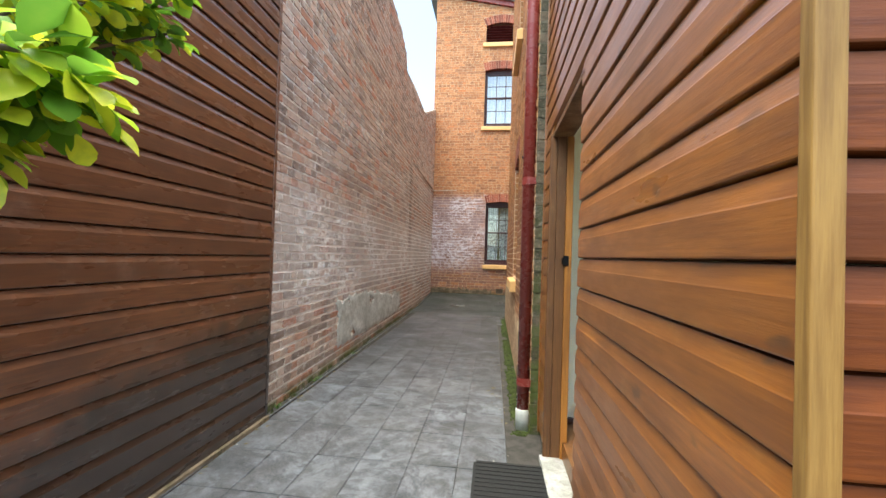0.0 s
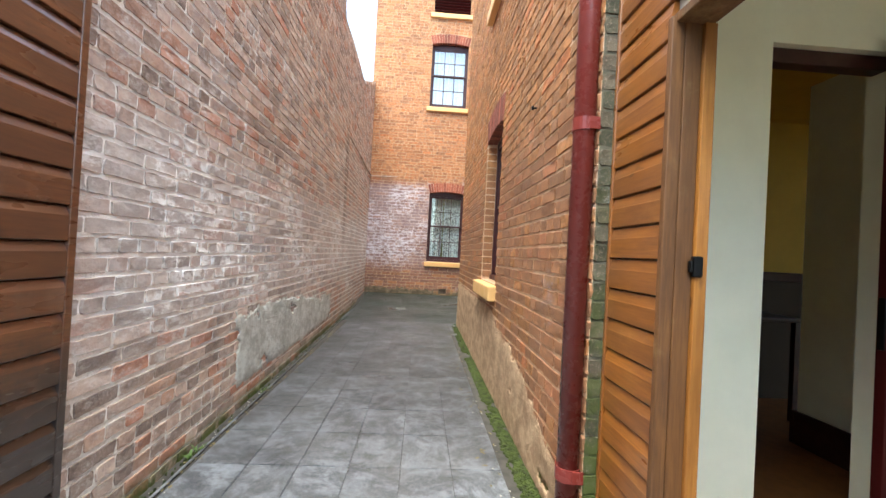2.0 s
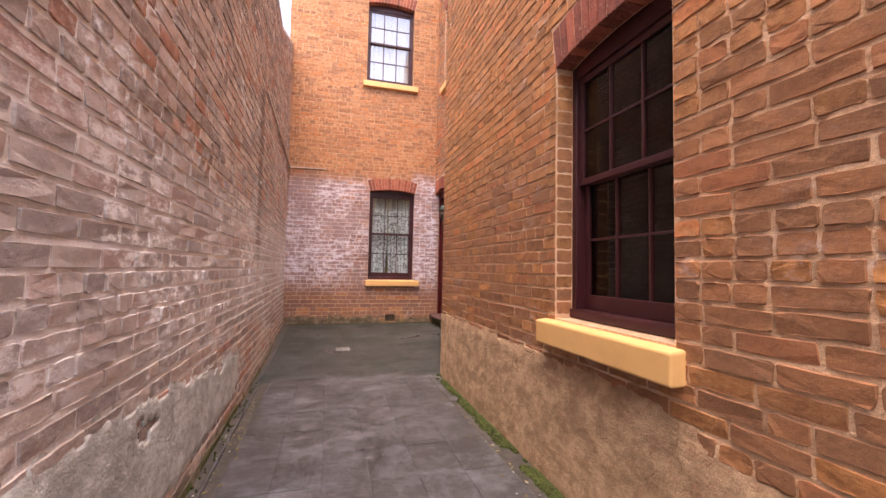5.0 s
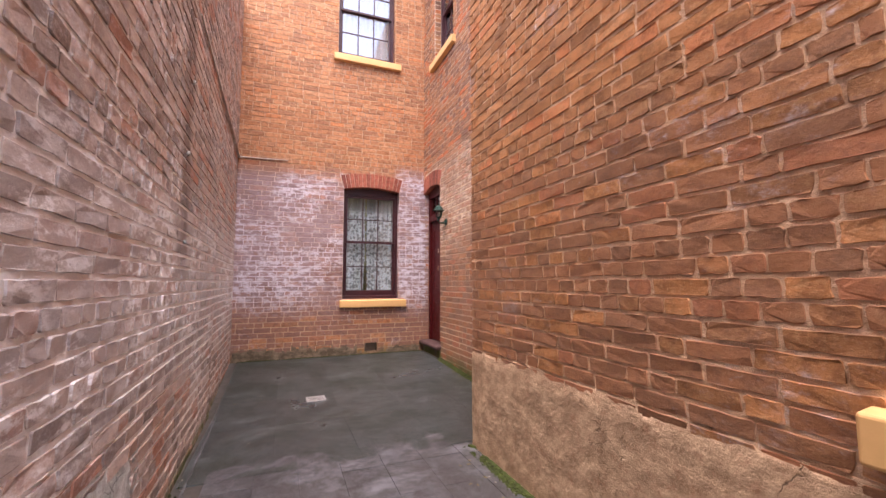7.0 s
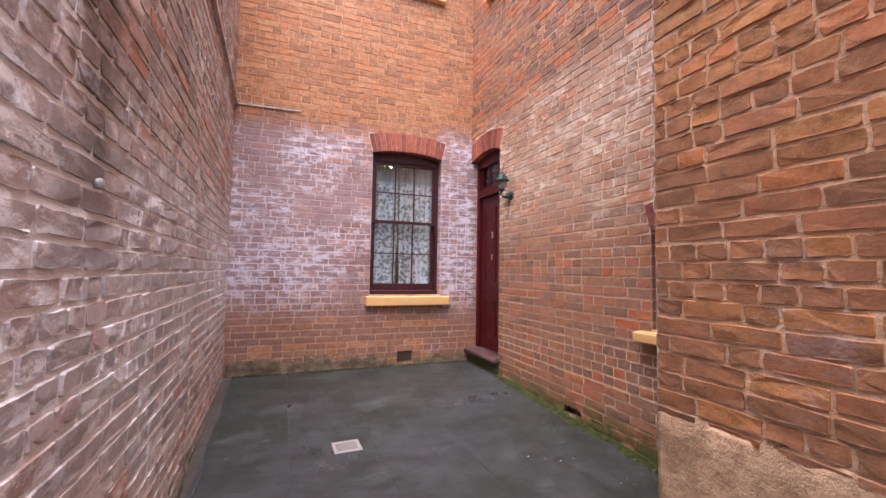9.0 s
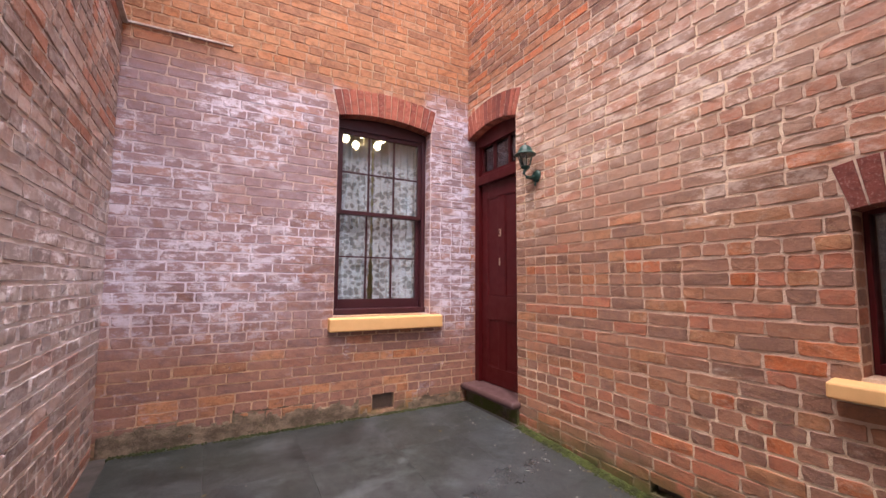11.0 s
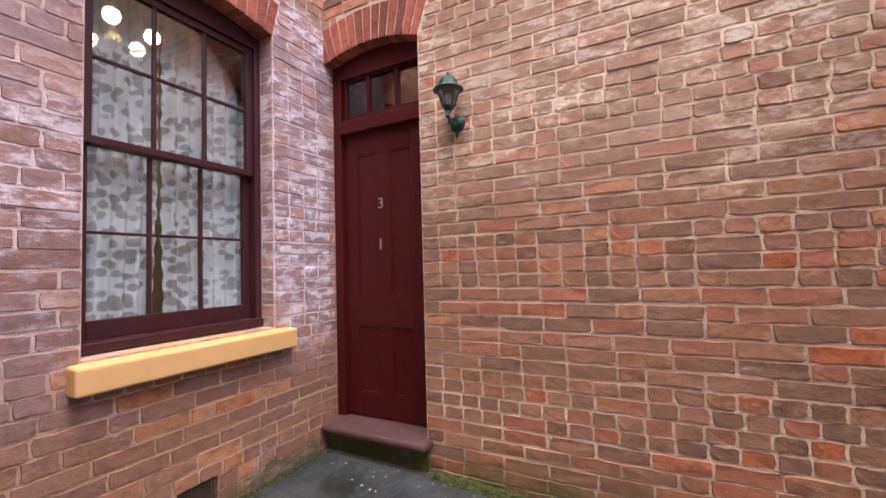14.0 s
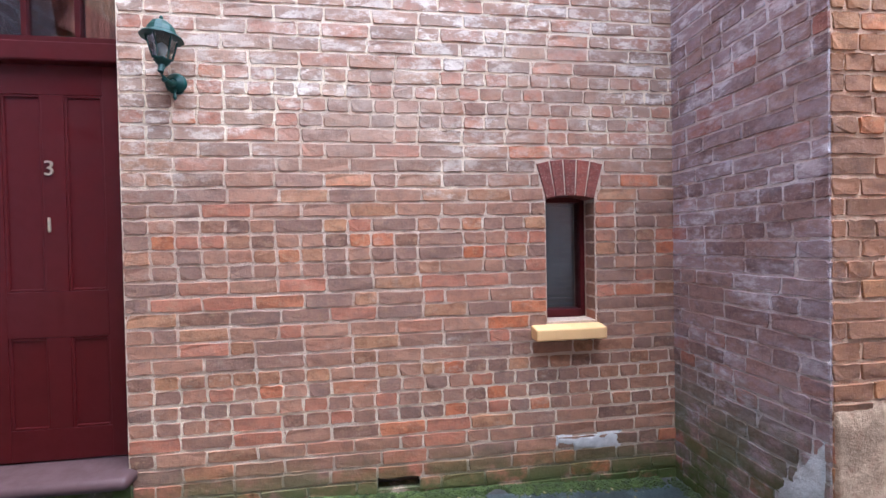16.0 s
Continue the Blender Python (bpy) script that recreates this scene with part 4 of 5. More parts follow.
small = thing("window_3", M_DOOR, "small narrow window with a dark pane and ochre sill", "window", kind="structure")
a, b, c, d = -9.688, -9.407, 0.922, 1.618
part("window_frame", box(b - 0.028, b, 0.12, 0.2, c, d, 0.003), MAROON, small)
part("window_frame", box(a, a + 0.02, 0.12, 0.2, c, d, 0.003), MAROON, small)
part("bottom_rail", box(a + 0.02, b - 0.028, 0.11, 0.2, c, c + 0.045, 0.004), MAROON, small)
part("top_rail", box(a + 0.02, b - 0.028, 0.12, 0.2, d - 0.03, d - 0.001, 0.003), MAROON, small)
part("pane", box(a + 0.02, b - 0.028, 0.15, 0.153, c + 0.045, d - 0.03), GLASS, small).visible_shadow = False
one = box(a - 0.095, b + 0.024, -0.085, 0.11, 0.832, 0.918, 0.01, segments=3)
for v in one.verts:
    if v.co.z > 0.9 and v.co.y < 0.02:
        v.co.z -= 0.02
part("window_sill", one, OCHRE, small, "ochre painted stone sill")
part("blind", box(a + 0.01, b - 0.01, 0.24, 0.25, c, d), plain_material("dark_teal_blind", (0.05, 0.075, 0.085), 0.6), small, "dark teal blind behind the glass")

louvre = thing("louvre_window", M_FAR, "dark slatted attic louvre over a pale sill", "louvre", kind="structure")
for k in range(7):
    z = 7.56 + k * 0.078
    one = prism([(-0.165, 0), (0.795, 0), (0.795, 0.02), (-0.165, 0.02)], 0, 0.1)
    bmesh.ops.transform(one, matrix=Matrix.Translation((0, 0.04, z)) @ Matrix.Rotation(radians(35), 4, "X"), verts=one.verts)
    part("slat", one, MAROON, louvre)
part("backing", box(-0.169, 0.799, 0.16, 0.2, 7.53, 8.14), DARK_WOOD, louvre)
part("sill", box(-0.25, 0.88, -0.07, 0.12, 7.41, 7.53, 0.01), OCHRE, louvre)

room("room_parlour", -1.3, 2.6, FAR_Y + 0.36, FAR_Y + 3.2, 0.25, 3.9, GREEN_ROOM, "y0", "dim olive parlour walls")
room("room_upper", -1.2, 2.2, FAR_Y + 0.36, FAR_Y + 2.6, 4.4, 7.3, PALE_ROOM, "y0", "pale upper room walls")
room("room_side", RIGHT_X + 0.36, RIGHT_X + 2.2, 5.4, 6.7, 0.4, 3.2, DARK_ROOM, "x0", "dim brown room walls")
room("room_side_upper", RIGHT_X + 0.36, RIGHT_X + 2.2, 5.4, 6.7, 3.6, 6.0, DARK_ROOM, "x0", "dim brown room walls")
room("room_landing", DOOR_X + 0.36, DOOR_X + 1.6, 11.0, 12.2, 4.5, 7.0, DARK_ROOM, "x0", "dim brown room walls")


def curtain(name, u0, u1, y, z0, z1, waves, edge, label, material):
    """A hanging panel of net in soft folds; edge: the side whose hem is scalloped."""
    one, nx, nz = bmesh.new(), 60, 70
    grid = []
    for j in range(nz + 1):
        z = z0 + (z1 - z0) * j / nz
        line = []
        for i in range(nx + 1):
            s = i / nx
            w = u1 - u0 + (0.014 * abs(math.sin(z * 26)) - 0.02 * smooth((1.75 - z) / 0.7)) * (1 if edge else 0)
            x = u0 + w * s if edge == "right" else u1 - w * (1 - s)
            line.append(one.verts.new((x, y + 0.018 * math.sin(s * waves * 2 * math.pi + 0.4 * math.sin(z * 2)) + 0.006 * math.sin(s * waves * 5.1), z)))
        grid.append(line)
    for j in range(nz):
        for i in range(nx):
            one.faces.new((grid[j][i], grid[j][i + 1], grid[j + 1][i + 1], grid[j + 1][i]))
    return smooth_shade(solid(name, one, material, label, "curtain", "lace curtains"))


NET = plain_material("pale_net", (0.88, 0.91, 0.94), 0.9)
curtain("lace_curtain", -0.03, 0.345, FAR_Y + 0.235, 1.06, 2.74, 6, "right", "white lace curtain with scalloped hem behind the glass", LACE)
curtain("lace_curtain", 0.385, 0.88, FAR_Y + 0.24, 1.06, 2.74, 7, "left", "white lace curtain with scalloped hem behind the glass", LACE)
curtain("net_curtain", -0.16, 0.30, FAR_Y + 0.235, 5.12, 6.75, 5, "right", "plain pale net curtain in the upper window", NET)
curtain("net_curtain", 0.31, 0.79, FAR_Y + 0.235, 5.12, 6.75, 5, "left", "plain pale net curtain in the upper window", NET)
solid("roller_blind", box(0.66, 0.665, 5.62, 6.44, 1.8, 2.5), plain_material("brown_blind", (0.2, 0.13, 0.08), 0.7), "half-drawn brown roller blind inside the window", "blind", m=pose(0.12, 0, 0))


def chandelier(m):
    lamp = thing("chandelier", m, "lit chandelier with white glass globes in the parlour", "chandelier")
    part("stem", tube([(0, 0, 0.75), (0, 0, 0.0)], 0.012), NUMBER, lamp)
    part("hub", lathe([(0.01, -0.06), (0.045, -0.02), (0.05, 0.02), (0.02, 0.07)], 14), NUMBER, lamp)
    for k in range(5):
        a = 2 * math.pi * k / 5 + 0.5
        x, y = 0.24 * math.cos(a), 0.24 * math.sin(a)
        part("arm", tube([(0, 0, 0), (x * 0.5, y * 0.5, -0.07), (x * 0.9, y * 0.9, -0.05), (x, y, 0.0)], 0.008), NUMBER, lamp)
        part("globe", lathe([(0.02, 0.0), (0.044, 0.024), (0.052, 0.056), (0.04, 0.088), (0.013, 0.104)], 14, pose(x, y, 0)), BULB, lamp, "glowing white glass globe")


chandelier(pose(0.64, 13.95, 3.03))

# ---- the numbered door ----
door = thing("door_1", M_DOOR, "closed maroon four-panel door numbered 3 with fanlight", "door", kind="structure")
L, R = -12.598, -11.822
for a, b in ((L, L + 0.07), (R - 0.035, R)):
    part("door_frame", box(a, b, 0.085, 0.2, 0.30, 2.80, 0.004), MAROON, door)
centre, radius = arc_of(O_DOOR)
mid, hw = (L + R) / 2, (R - L) / 2 - 0.001
head = [(mid - hw + 2 * hw * k / 12, centre - 0.004 + math.sqrt(max(0, radius ** 2 - (2 * hw * k / 12 - hw) ** 2))) for k in range(13)]
part("door_head", prism([(R - 0.001, 2.70), (L + 0.001, 2.70)] + head, 0.09, 0.195), MAROON, door)
part("transom_bar", box(L + 0.07, R - 0.035, 0.07, 0.19, 2.29, 2.385, 0.008), MAROON, door)
fan = part("fanlight", box(L + 0.07, R - 0.035, 0.12, 0.16, 2.386, 2.43, 0.003), MAROON, door)
for u in (L + 0.07, -12.32, -12.08, R - 0.06):
    part("glazing_bar", box(u, u + 0.025, 0.12, 0.16, 2.43, 2.70, 0.003), MAROON, fan)
for a, b in ((L + 0.095, -12.32), (-12.295, -12.08), (-12.055, R - 0.06)):
    part("pane", box(a, b, 0.138, 0.142, 2.43, 2.70), GLASS, fan).visible_shadow = False
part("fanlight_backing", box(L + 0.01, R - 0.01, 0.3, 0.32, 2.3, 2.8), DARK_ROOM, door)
one, a, b = bmesh.new(), L + 0.071, R - 0.036
middle = (a + b) / 2
for p in ((a, a + 0.105, 0.312, 2.288), (b - 0.105, b, 0.312, 2.288), (a + 0.105, b - 0.105, 0.312, 0.47), (a + 0.105, b - 0.105, 0.93, 1.16), (a + 0.105, b - 0.105, 2.14, 2.288),
          (middle - 0.05, middle + 0.05, 0.47, 0.93), (middle - 0.05, middle + 0.05, 1.16, 2.14)):
    box(p[0], p[1], 0.12, 0.16, p[2], p[3], 0.0025, one)
leaf = part("door_leaf", one, MAROON, door)
for u, v in ((a + 0.105, middle - 0.05), (middle + 0.05, b - 0.105)):
    for low, high in ((0.47, 0.93), (1.16, 2.14)):
        part("panel", box(u, v, 0.130, 0.15, low, high), MAROON, leaf)
        mould = box(u, u + 0.014, 0.1225, 0.132, low, high, 0.004)
        box(v - 0.014, v, 0.1225, 0.132, low, high, 0.004, mould)
        box(u + 0.014, v - 0.014, 0.1225, 0.132, low, low + 0.014, 0.004, mould)
        box(u + 0.014, v - 0.014, 0.1225, 0.132, high - 0.014, high, 0.004, mould)
        part("moulding", mould, MAROON, leaf)
text = bpy.data.curves.new("numeral", "FONT")
text.body, text.size, text.extrude, text.align_x = "3", 0.105, 0.004, "CENTER"
numeral = new("numeral", text)
numeral.data.materials.append(NUMBER)
numeral.parent = leaf
numeral.matrix_basis = pose(middle - 0.02, 0.1165, 1.74, 90, 0, 0)
part("pull", box(middle - 0.03, middle - 0.02, 0.108, 0.121, 1.455, 1.53, 0.004), NUMBER, leaf, "small worn brass door pull")

step = box(-12.60, -11.78, -0.095, 0.2, 0.235, 0.305, 0.028, segments=4)
for v in step.verts:
    if v.co.z > 0.27 and v.co.y < 0:
        v.co.z -= 0.01
smooth_shade(solid("door_step", step, STEP_PAINT, "worn maroon bullnosed stone door step", "step", m=M_DOOR))
solid("step_riser", box(-12.60, -11.80, -0.022, 0.2, -0.05, 0.234, 0.004), BRICK_MOSSY_SHADE, "low mossy brick base under the door step", "step base", m=M_DOOR)

# ---- wall lantern ----
lantern = thing("wall_lantern", M_DOOR @ pose(-11.555, 0, 2.165), "bottle-green metal wall lantern beside the door", "lantern")
part("back_plate", lathe([(0.05, 0), (0.05, 0.008), (0.042, 0.02), (0.018, 0.034)], 24, pose(0, 0, 0, 90, 0, 0)), GREEN_PAINT, lantern)
part("arm", tube([(0, -0.02, 0), (0, -0.06, -0.022), (0, -0.11, -0.02), (0, -0.14, 0.005), (0, -0.122, 0.045)], [0.016, 0.014, 0.013, 0.013, 0.015], 12), GREEN_PAINT, lantern)
part("drip", lathe([(0.003, -0.085), (0.009, -0.07), (0.005, -0.05), (0.012, -0.035)], 10, pose(0, -0.02, 0)), GREEN_PAINT, lantern)
part("cup", lathe([(0.014, 0.035), (0.03, 0.05), (0.038, 0.06), (0.038, 0.066)], 6, pose(0, -0.122, 0)), GREEN_PAINT, lantern)
for k in range(6):
    a = 2 * math.pi * (k + 0.5) / 6
    c, s = math.cos(a), math.sin(a)
    part("rib", tube([(0.037 * c, -0.122 + 0.037 * s, 0.064), (0.064 * c, -0.122 + 0.064 * s, 0.168)], 0.0035, 6), GREEN_PAINT, lantern)
    b = a + 2 * math.pi / 6
    pane = bmesh.new()
    quad = [(0.036, a, 0.066), (0.036, b, 0.066), (0.063, b, 0.167), (0.063, a, 0.167)]
    pane.faces.new([pane.verts.new((r * math.cos(t), -0.122 + r * math.sin(t), z)) for r, t, z in quad])
    part("pane", pane, GLASS_LAMP, lantern).visible_shadow = False
part("roof", lathe([(0.088, 0.160), (0.086, 0.166), (0.062, 0.182), (0.055, 0.205), (0.038, 0.23), (0.016, 0.243), (0.006, 0.247), (0.009, 0.256), (0.004, 0.264)], 12, pose(0, -0.122, 0)), GREEN_PAINT, lantern)
part("bulb", lathe([(0.008, 0.07), (0.012, 0.085), (0.022, 0.11), (0.018, 0.13), (0.006, 0.14)], 12, pose(0, -0.122, 0)), PVC, lantern, "unlit white bulb")

# ---- downpipe ----
pipe = thing("downpipe", pose(0.458, 3.60, 0), "maroon painted round downpipe with a white foot", "downpipe")
smooth_shade(part("pipe", tube([(0, 0, 0.13), (0, 0, 3.0), (0, 0, LOW_WING - 0.05)], 0.045, 24), PIPE_PAINT, pipe))
smooth_shade(part("foot", lathe([(0.05, 0.0), (0.05, 0.14), (0.046, 0.15)], 24), PVC, pipe, "white plastic pipe foot"))
for z in (0.315, 1.735, 3.6, 5.4):
    bracket = part("bracket", lathe([(0.05, z), (0.05, z + 0.052)], 24), PIPE_PAINT, pipe)
    part("tab", box(0.0, 0.054, -0.054, -0.047, z, z + 0.05, 0.002, box(0.04, 0.1, -0.053, -0.045, z + 0.006, z + 0.046, 0.002)), PIPE_PAINT, bracket)
    part("screw", lathe([(0.006, 0), (0.006, 0.003), (0.002, 0.004)], 8, pose(0.084, -0.053, z + 0.03, 90, 0, 0)), STEEL, bracket)

# ---- vents and drain ----
RUST = plain_material("rusty_wire", (0.13, 0.09, 0.065), 0.7, 0.2)
vent = thing("air_vent", M_FAR, "dark wire mesh air vent low in the house wall", "vent")
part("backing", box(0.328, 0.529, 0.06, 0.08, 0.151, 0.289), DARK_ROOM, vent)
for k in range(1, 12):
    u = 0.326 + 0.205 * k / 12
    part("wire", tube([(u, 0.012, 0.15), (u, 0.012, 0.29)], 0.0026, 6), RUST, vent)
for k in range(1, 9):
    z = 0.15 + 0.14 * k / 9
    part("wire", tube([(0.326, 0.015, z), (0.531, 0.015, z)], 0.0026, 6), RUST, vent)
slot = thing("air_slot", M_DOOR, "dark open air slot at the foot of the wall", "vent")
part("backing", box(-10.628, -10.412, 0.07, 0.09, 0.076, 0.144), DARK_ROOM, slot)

dz = floor_z(-0.56, 10.72)
drain = thing("floor_drain", pose(-0.55, 10.735, dz, 0, 0, 2), "square galvanised floor drain grate in the concrete", "drain")
rimmed = box(-0.1, 0.1, -0.095, -0.07, 0, 0.009, 0.002)
box(-0.1, 0.1, 0.07, 0.095, 0, 0.009, 0.002, rimmed), box(-0.1, -0.075, -0.07, 0.07, 0, 0.009, 0.002, rimmed), box(0.075, 0.1, -0.07, 0.07, 0, 0.009, 0.002, rimmed)
part("rim", rimmed, STEEL, drain)
part("well", box(-0.075, 0.075, -0.07, 0.07, -0.001, 0.002), BLACK_METAL, drain)
for k in range(9):
    x = -0.064 + k * 0.016
    part("bar", box(x - 0.004, x + 0.004, -0.07, 0.07, 0.002, 0.008, 0.001), STEEL, drain)

# ---- the open doorway of the timber building ----
doorway = thing("door_2", pose(TIMBER_X, 0, 0, 0, 0, -90), "open doorway with brown timber jambs and orange liner", "door", kind="structure")
f, n, h = -DOORWAY[1], -DOORWAY[0], DOORWAY[2]
part("jamb", box(f - 0.026, f - 0.001, -0.012, 0.03, 0.02, h + 0.02, 0.004), WOOD_JAMB, doorway)
part("jamb_reveal", box(f - 0.06, f, 0.031, 0.085, 0.02, h + 0.02, 0.003), WOOD_JAMB, doorway)
part("liner", box(f - 0.06, f + 0.012, 0.086, 0.125, 0.02, h, 0.003), WOOD_LINER, doorway)
part("jamb", box(n + 0.004, n + 0.05, 0.023, 0.12, 0.02, h, 0.004), WOOD_JAMB, doorway)
part("lintel", box(f - 0.06, n + 0.06, 0.0, 0.12, h, h + 0.03, 0.004), WOOD_JAMB, doorway)
part("threshold", box(f - 0.03, n + 0.05, -0.03, 0.13, -0.01, 0.025, 0.006), RENDER_GREY, doorway, "pale worn threshold")
strike = part("strike_plate", box(f + 0.002, f + 0.02, 0.076, 0.108, 1.172, 1.236, 0.005), BLACK_METAL, doorway, "black latch keep")
part("keep", box(f + 0.004, f + 0.02, 0.066, 0.0765, 1.185, 1.222, 0.005), BLACK_METAL, strike)
mat = thing("door_mat", pose(0.345, 2.66, 0.0), "black ribbed rubber door mat beside the threshold", "mat")
part("base", box(-0.205, 0.205, -0.4, 0.4, 0.0, 0.012, 0.004), RUBBER, mat)
for k in range(20):
    part("rib", box(-0.19, 0.19, -0.385 + k * 0.0405, -0.362 + k * 0.0405, 0.012, 0.017, 0.002), RUBBER, mat)

# ---- inside the timber building ----
one = box(0.66, 1.144, 3.47, 3.58, 0.0, 2.42)
solid("wall_lobby", one, PLASTER, "white painted lobby wall beside an inner opening", "wall", kind="structure")
solid("wall_lobby_head", box(1.1445, 3.5, 3.47, 3.58, 2.10, 2.42), PLASTER, "white painted wall over the inner opening", "wall", kind="structure")
solid("wall_lobby_side", box(1.66, 3.5, 3.47, 3.58, 0.0, 2.0995), PLASTER, "white painted lobby wall", "wall", kind="structure")
solid("ceiling_lobby", box(0.66, 3.5, 1.23, 3.58, 2.42, 2.46), PLASTER, "white lobby ceiling", "ceiling", kind="structure")
solid("floor_lobby", box(0.66, 3.9, 1.23, 5.3, -0.03, 0.125), BOARDS, "brown varnished lobby floor", "floor", kind="structure")
solid("wall_lobby_rear", box(3.5, 3.55, 1.23, 3.6, 0, 2.42), PLASTER, "white lobby rear wall", "wall", kind="structure")
solid("wall_passage", box(2.25, 2.35, 3.585, 4.42, 0.0, 2.4), PLASTER, "white passage wall", "wall", kind="structure")
solid("baseboard", box(2.225, 2.249, 3.585, 4.42, 0.125, 0.33, 0.004), DARK_WOOD, "dark varnished baseboard", "baseboard", kind="structure")
solid("baseboard_end", box(2.225, 2.36, 4.421, 4.445, 0.125, 0.33, 0.004), DARK_WOOD, "dark varnished baseboard", "baseboard", kind="structure")
solid("lobby_skirting", box(0.69, 1.144, 3.445, 3.469, 0.125, 0.16, 0.004), DARK_WOOD, "dark low skirting", "baseboard", kind="structure")
solid("inner_architrave", box(1.144, 1.66, 3.50, 3.56, 2.04, 2.099, 0.004), DARK_WOOD, "dark varnished door head", "trim", kind="structure")
room("room_bar", 0.95, 3.9, 3.62, 5.3, 0.08, 2.5, YELLOW, "y0", "yellow painted room walls")
solid("dado_panel", box(0.955, 3.89, 5.27, 5.298, 0.02, 1.12), DADO_DIM, "cream dado darkened for the dim room, below a dark rail", "panel", kind="structure")
solid("dado_rail", box(0.955, 3.89, 5.25, 5.297, 1.121, 1.20, 0.008), DARK_WOOD, "dark varnished dado rail", "trim", kind="structure")
inner = thing("door_3", pose(1.585, 3.40, 0.125), "dark red inner door standing beside the opening", "door", kind="structure")
part("door_leaf", box(0.0, 0.75, 0.0, 0.042, 0.01, 2.0, 0.004), MAROON, inner)
part("handle", tube([(0.06, -0.005, 0.90), (0.06, -0.05, 0.90), (0.15, -0.05, 0.90)], 0.009, 8), BLACK_METAL, inner, "black lever handle")
part("latch", box(-0.006, 0.001, 0.008, 0.034, 0.8, 1.0, 0.002), BLACK_METAL, inner)
table = thing("side_table", pose(2.3, 4.95, 0.125), "dark wooden side table in the dim room", "table")
part("tabletop", box(-0.3, 0.3, -0.22, 0.22, 0.72, 0.75, 0.006), DARK_WOOD, table)
for x in (-0.26, 0.26):
    for y in (-0.18, 0.18):
        part("leg", box(x - 0.02, x + 0.02, y - 0.02, y + 0.02, 0, 0.72, 0.003), DARK_WOOD, table)


# ---- cement on the walls ----
def patch(name, m, u0, u1, z0, z1, inside, material, label, seed, out=0.0045, cell=0.02, rough=1.0, ragged=0.26):
    """Cement spread over brickwork with a broken edge. inside(u, z) is above nought where it lies."""
    one, nu, nz = bmesh.new(), int((u1 - u0) / cell), int((z1 - z0) / cell)
    made = {}

    def vert(i, j):
        if (i, j) not in made:
            u, z = u0 + i * cell, z0 + j * cell
            r = noise.noise(Vector((u * 9, z * 9, seed))) * 0.008
            q = noise.noise(Vector((u * 3, z * 3, seed + 5)))
            skin = -0.002 + (out + 0.002) * smooth((inside(u, z) + 0.05) / 0.16)
            made[i, j] = one.verts.new((u + r, -skin - 0.003 * q - 0.002 * noise.noise(Vector((u * 25, z * 25, seed))), z + r))
        return made[i, j]

    for i in range(nu):
        for j in range(nz):
            u, z = u0 + (i + 0.5) * cell, z0 + (j + 0.5) * cell
            wob = noise.noise(Vector((u * 2.2, z * 2.2, seed))) * 0.5 + noise.noise(Vector((u * 7, z * 7, seed))) * 0.35 + noise.noise(Vector((u * 19, z * 19, seed))) * 0.15
            hole = noise.noise(Vector((u * 4.1, z * 6.3, seed + 9))) + 0.6 * noise.noise(Vector((u * 13, z * 17, seed + 3)))
            if inside(u, z) + ragged * wob > 0 and inside(u, z) + 0.1 > 0.32 * max(0, hole - 0.1) * rough:
                one.faces.new((vert(i, j), vert(i + 1, j), vert(i + 1, j + 1), vert(i, j + 1)))
    rim = [e for e in one.edges if e.is_boundary]
    for v in bmesh.ops.extrude_edge_only(one, edges=rim)["geom"]:
        if isinstance(v, bmesh.types.BMVert):
            v.co.y = 0.002
    return smooth_shade(solid(name, one, material, label, "render patch", kind="structure", m=m))


patch("cement_patch", M_LEFT, 1.1, 5.4, 0.03, 1.0, lambda u, z: min((u - 1.42 - 0.25 * max(0.0, 0.35 - z)) * 0.9, (4.9 - u) * 0.4, 0.76 - 0.1 * max(0.0, u - 2.6) - z, (z - 0.13) * 1.6, 0.3) - 0.02, RENDER_GREY, "grey cement patch on the old brick wall", 3, 0.012, 0.018, 1.25, 0.3)
patch("cement_plinth", M_RIGHT, -8.92, -3.7, -0.02, 0.95, lambda u, z: min(0.745 - z - 0.16 * smooth((u + 5.9) / 0.8) - 0.3 * smooth((u + 5.0) / 1.2), 0.3 - 0.22 * smooth((u + 6.1) / 0.8)), RENDER_TAN, "worn tan cement plinth along the brick wall", 13, 0.013, 0.02, 0.9, 0.1)
patch("cement_corner", M_RETURN, -1.0, -0.505, 0.0, 0.85, lambda u, z: min(0.52 - z + (u + 0.58) * 1.6, 0.3), RENDER_GREY, "grey cement on the wall corner", 17, 0.009)
patch("cement_base", M_FAR, -1.58, 1.24, 0.04, 0.4, lambda u, z: -1 if 0.29 < u < 0.57 and z > 0.12 else min(0.235 - z + 0.05 * (u < 0.2), 0.3), RENDER_DAMP, "damp brown cement base along the house wall", 27, 0.011, 0.02, 1.2)
patch("pale_patch", M_DOOR, -9.72, -9.2, 0.12, 0.36, lambda u, z: min(0.3 - z, z - 0.18 - (u < -9.55) * 0.04, u + 9.66, -9.26 - u) * 2.2 - 0.0, plain_material("white_plaster_scrap", (0.66, 0.64, 0.6), 0.9), "scrap of white plaster low on the wall", 23, 0.008, 0.012, 0.0)
ledge = prism([(-1.575, 3.135), (-0.9, 3.150), (-0.9, 3.162), (-1.575, 3.15)], -0.02, 0.004)
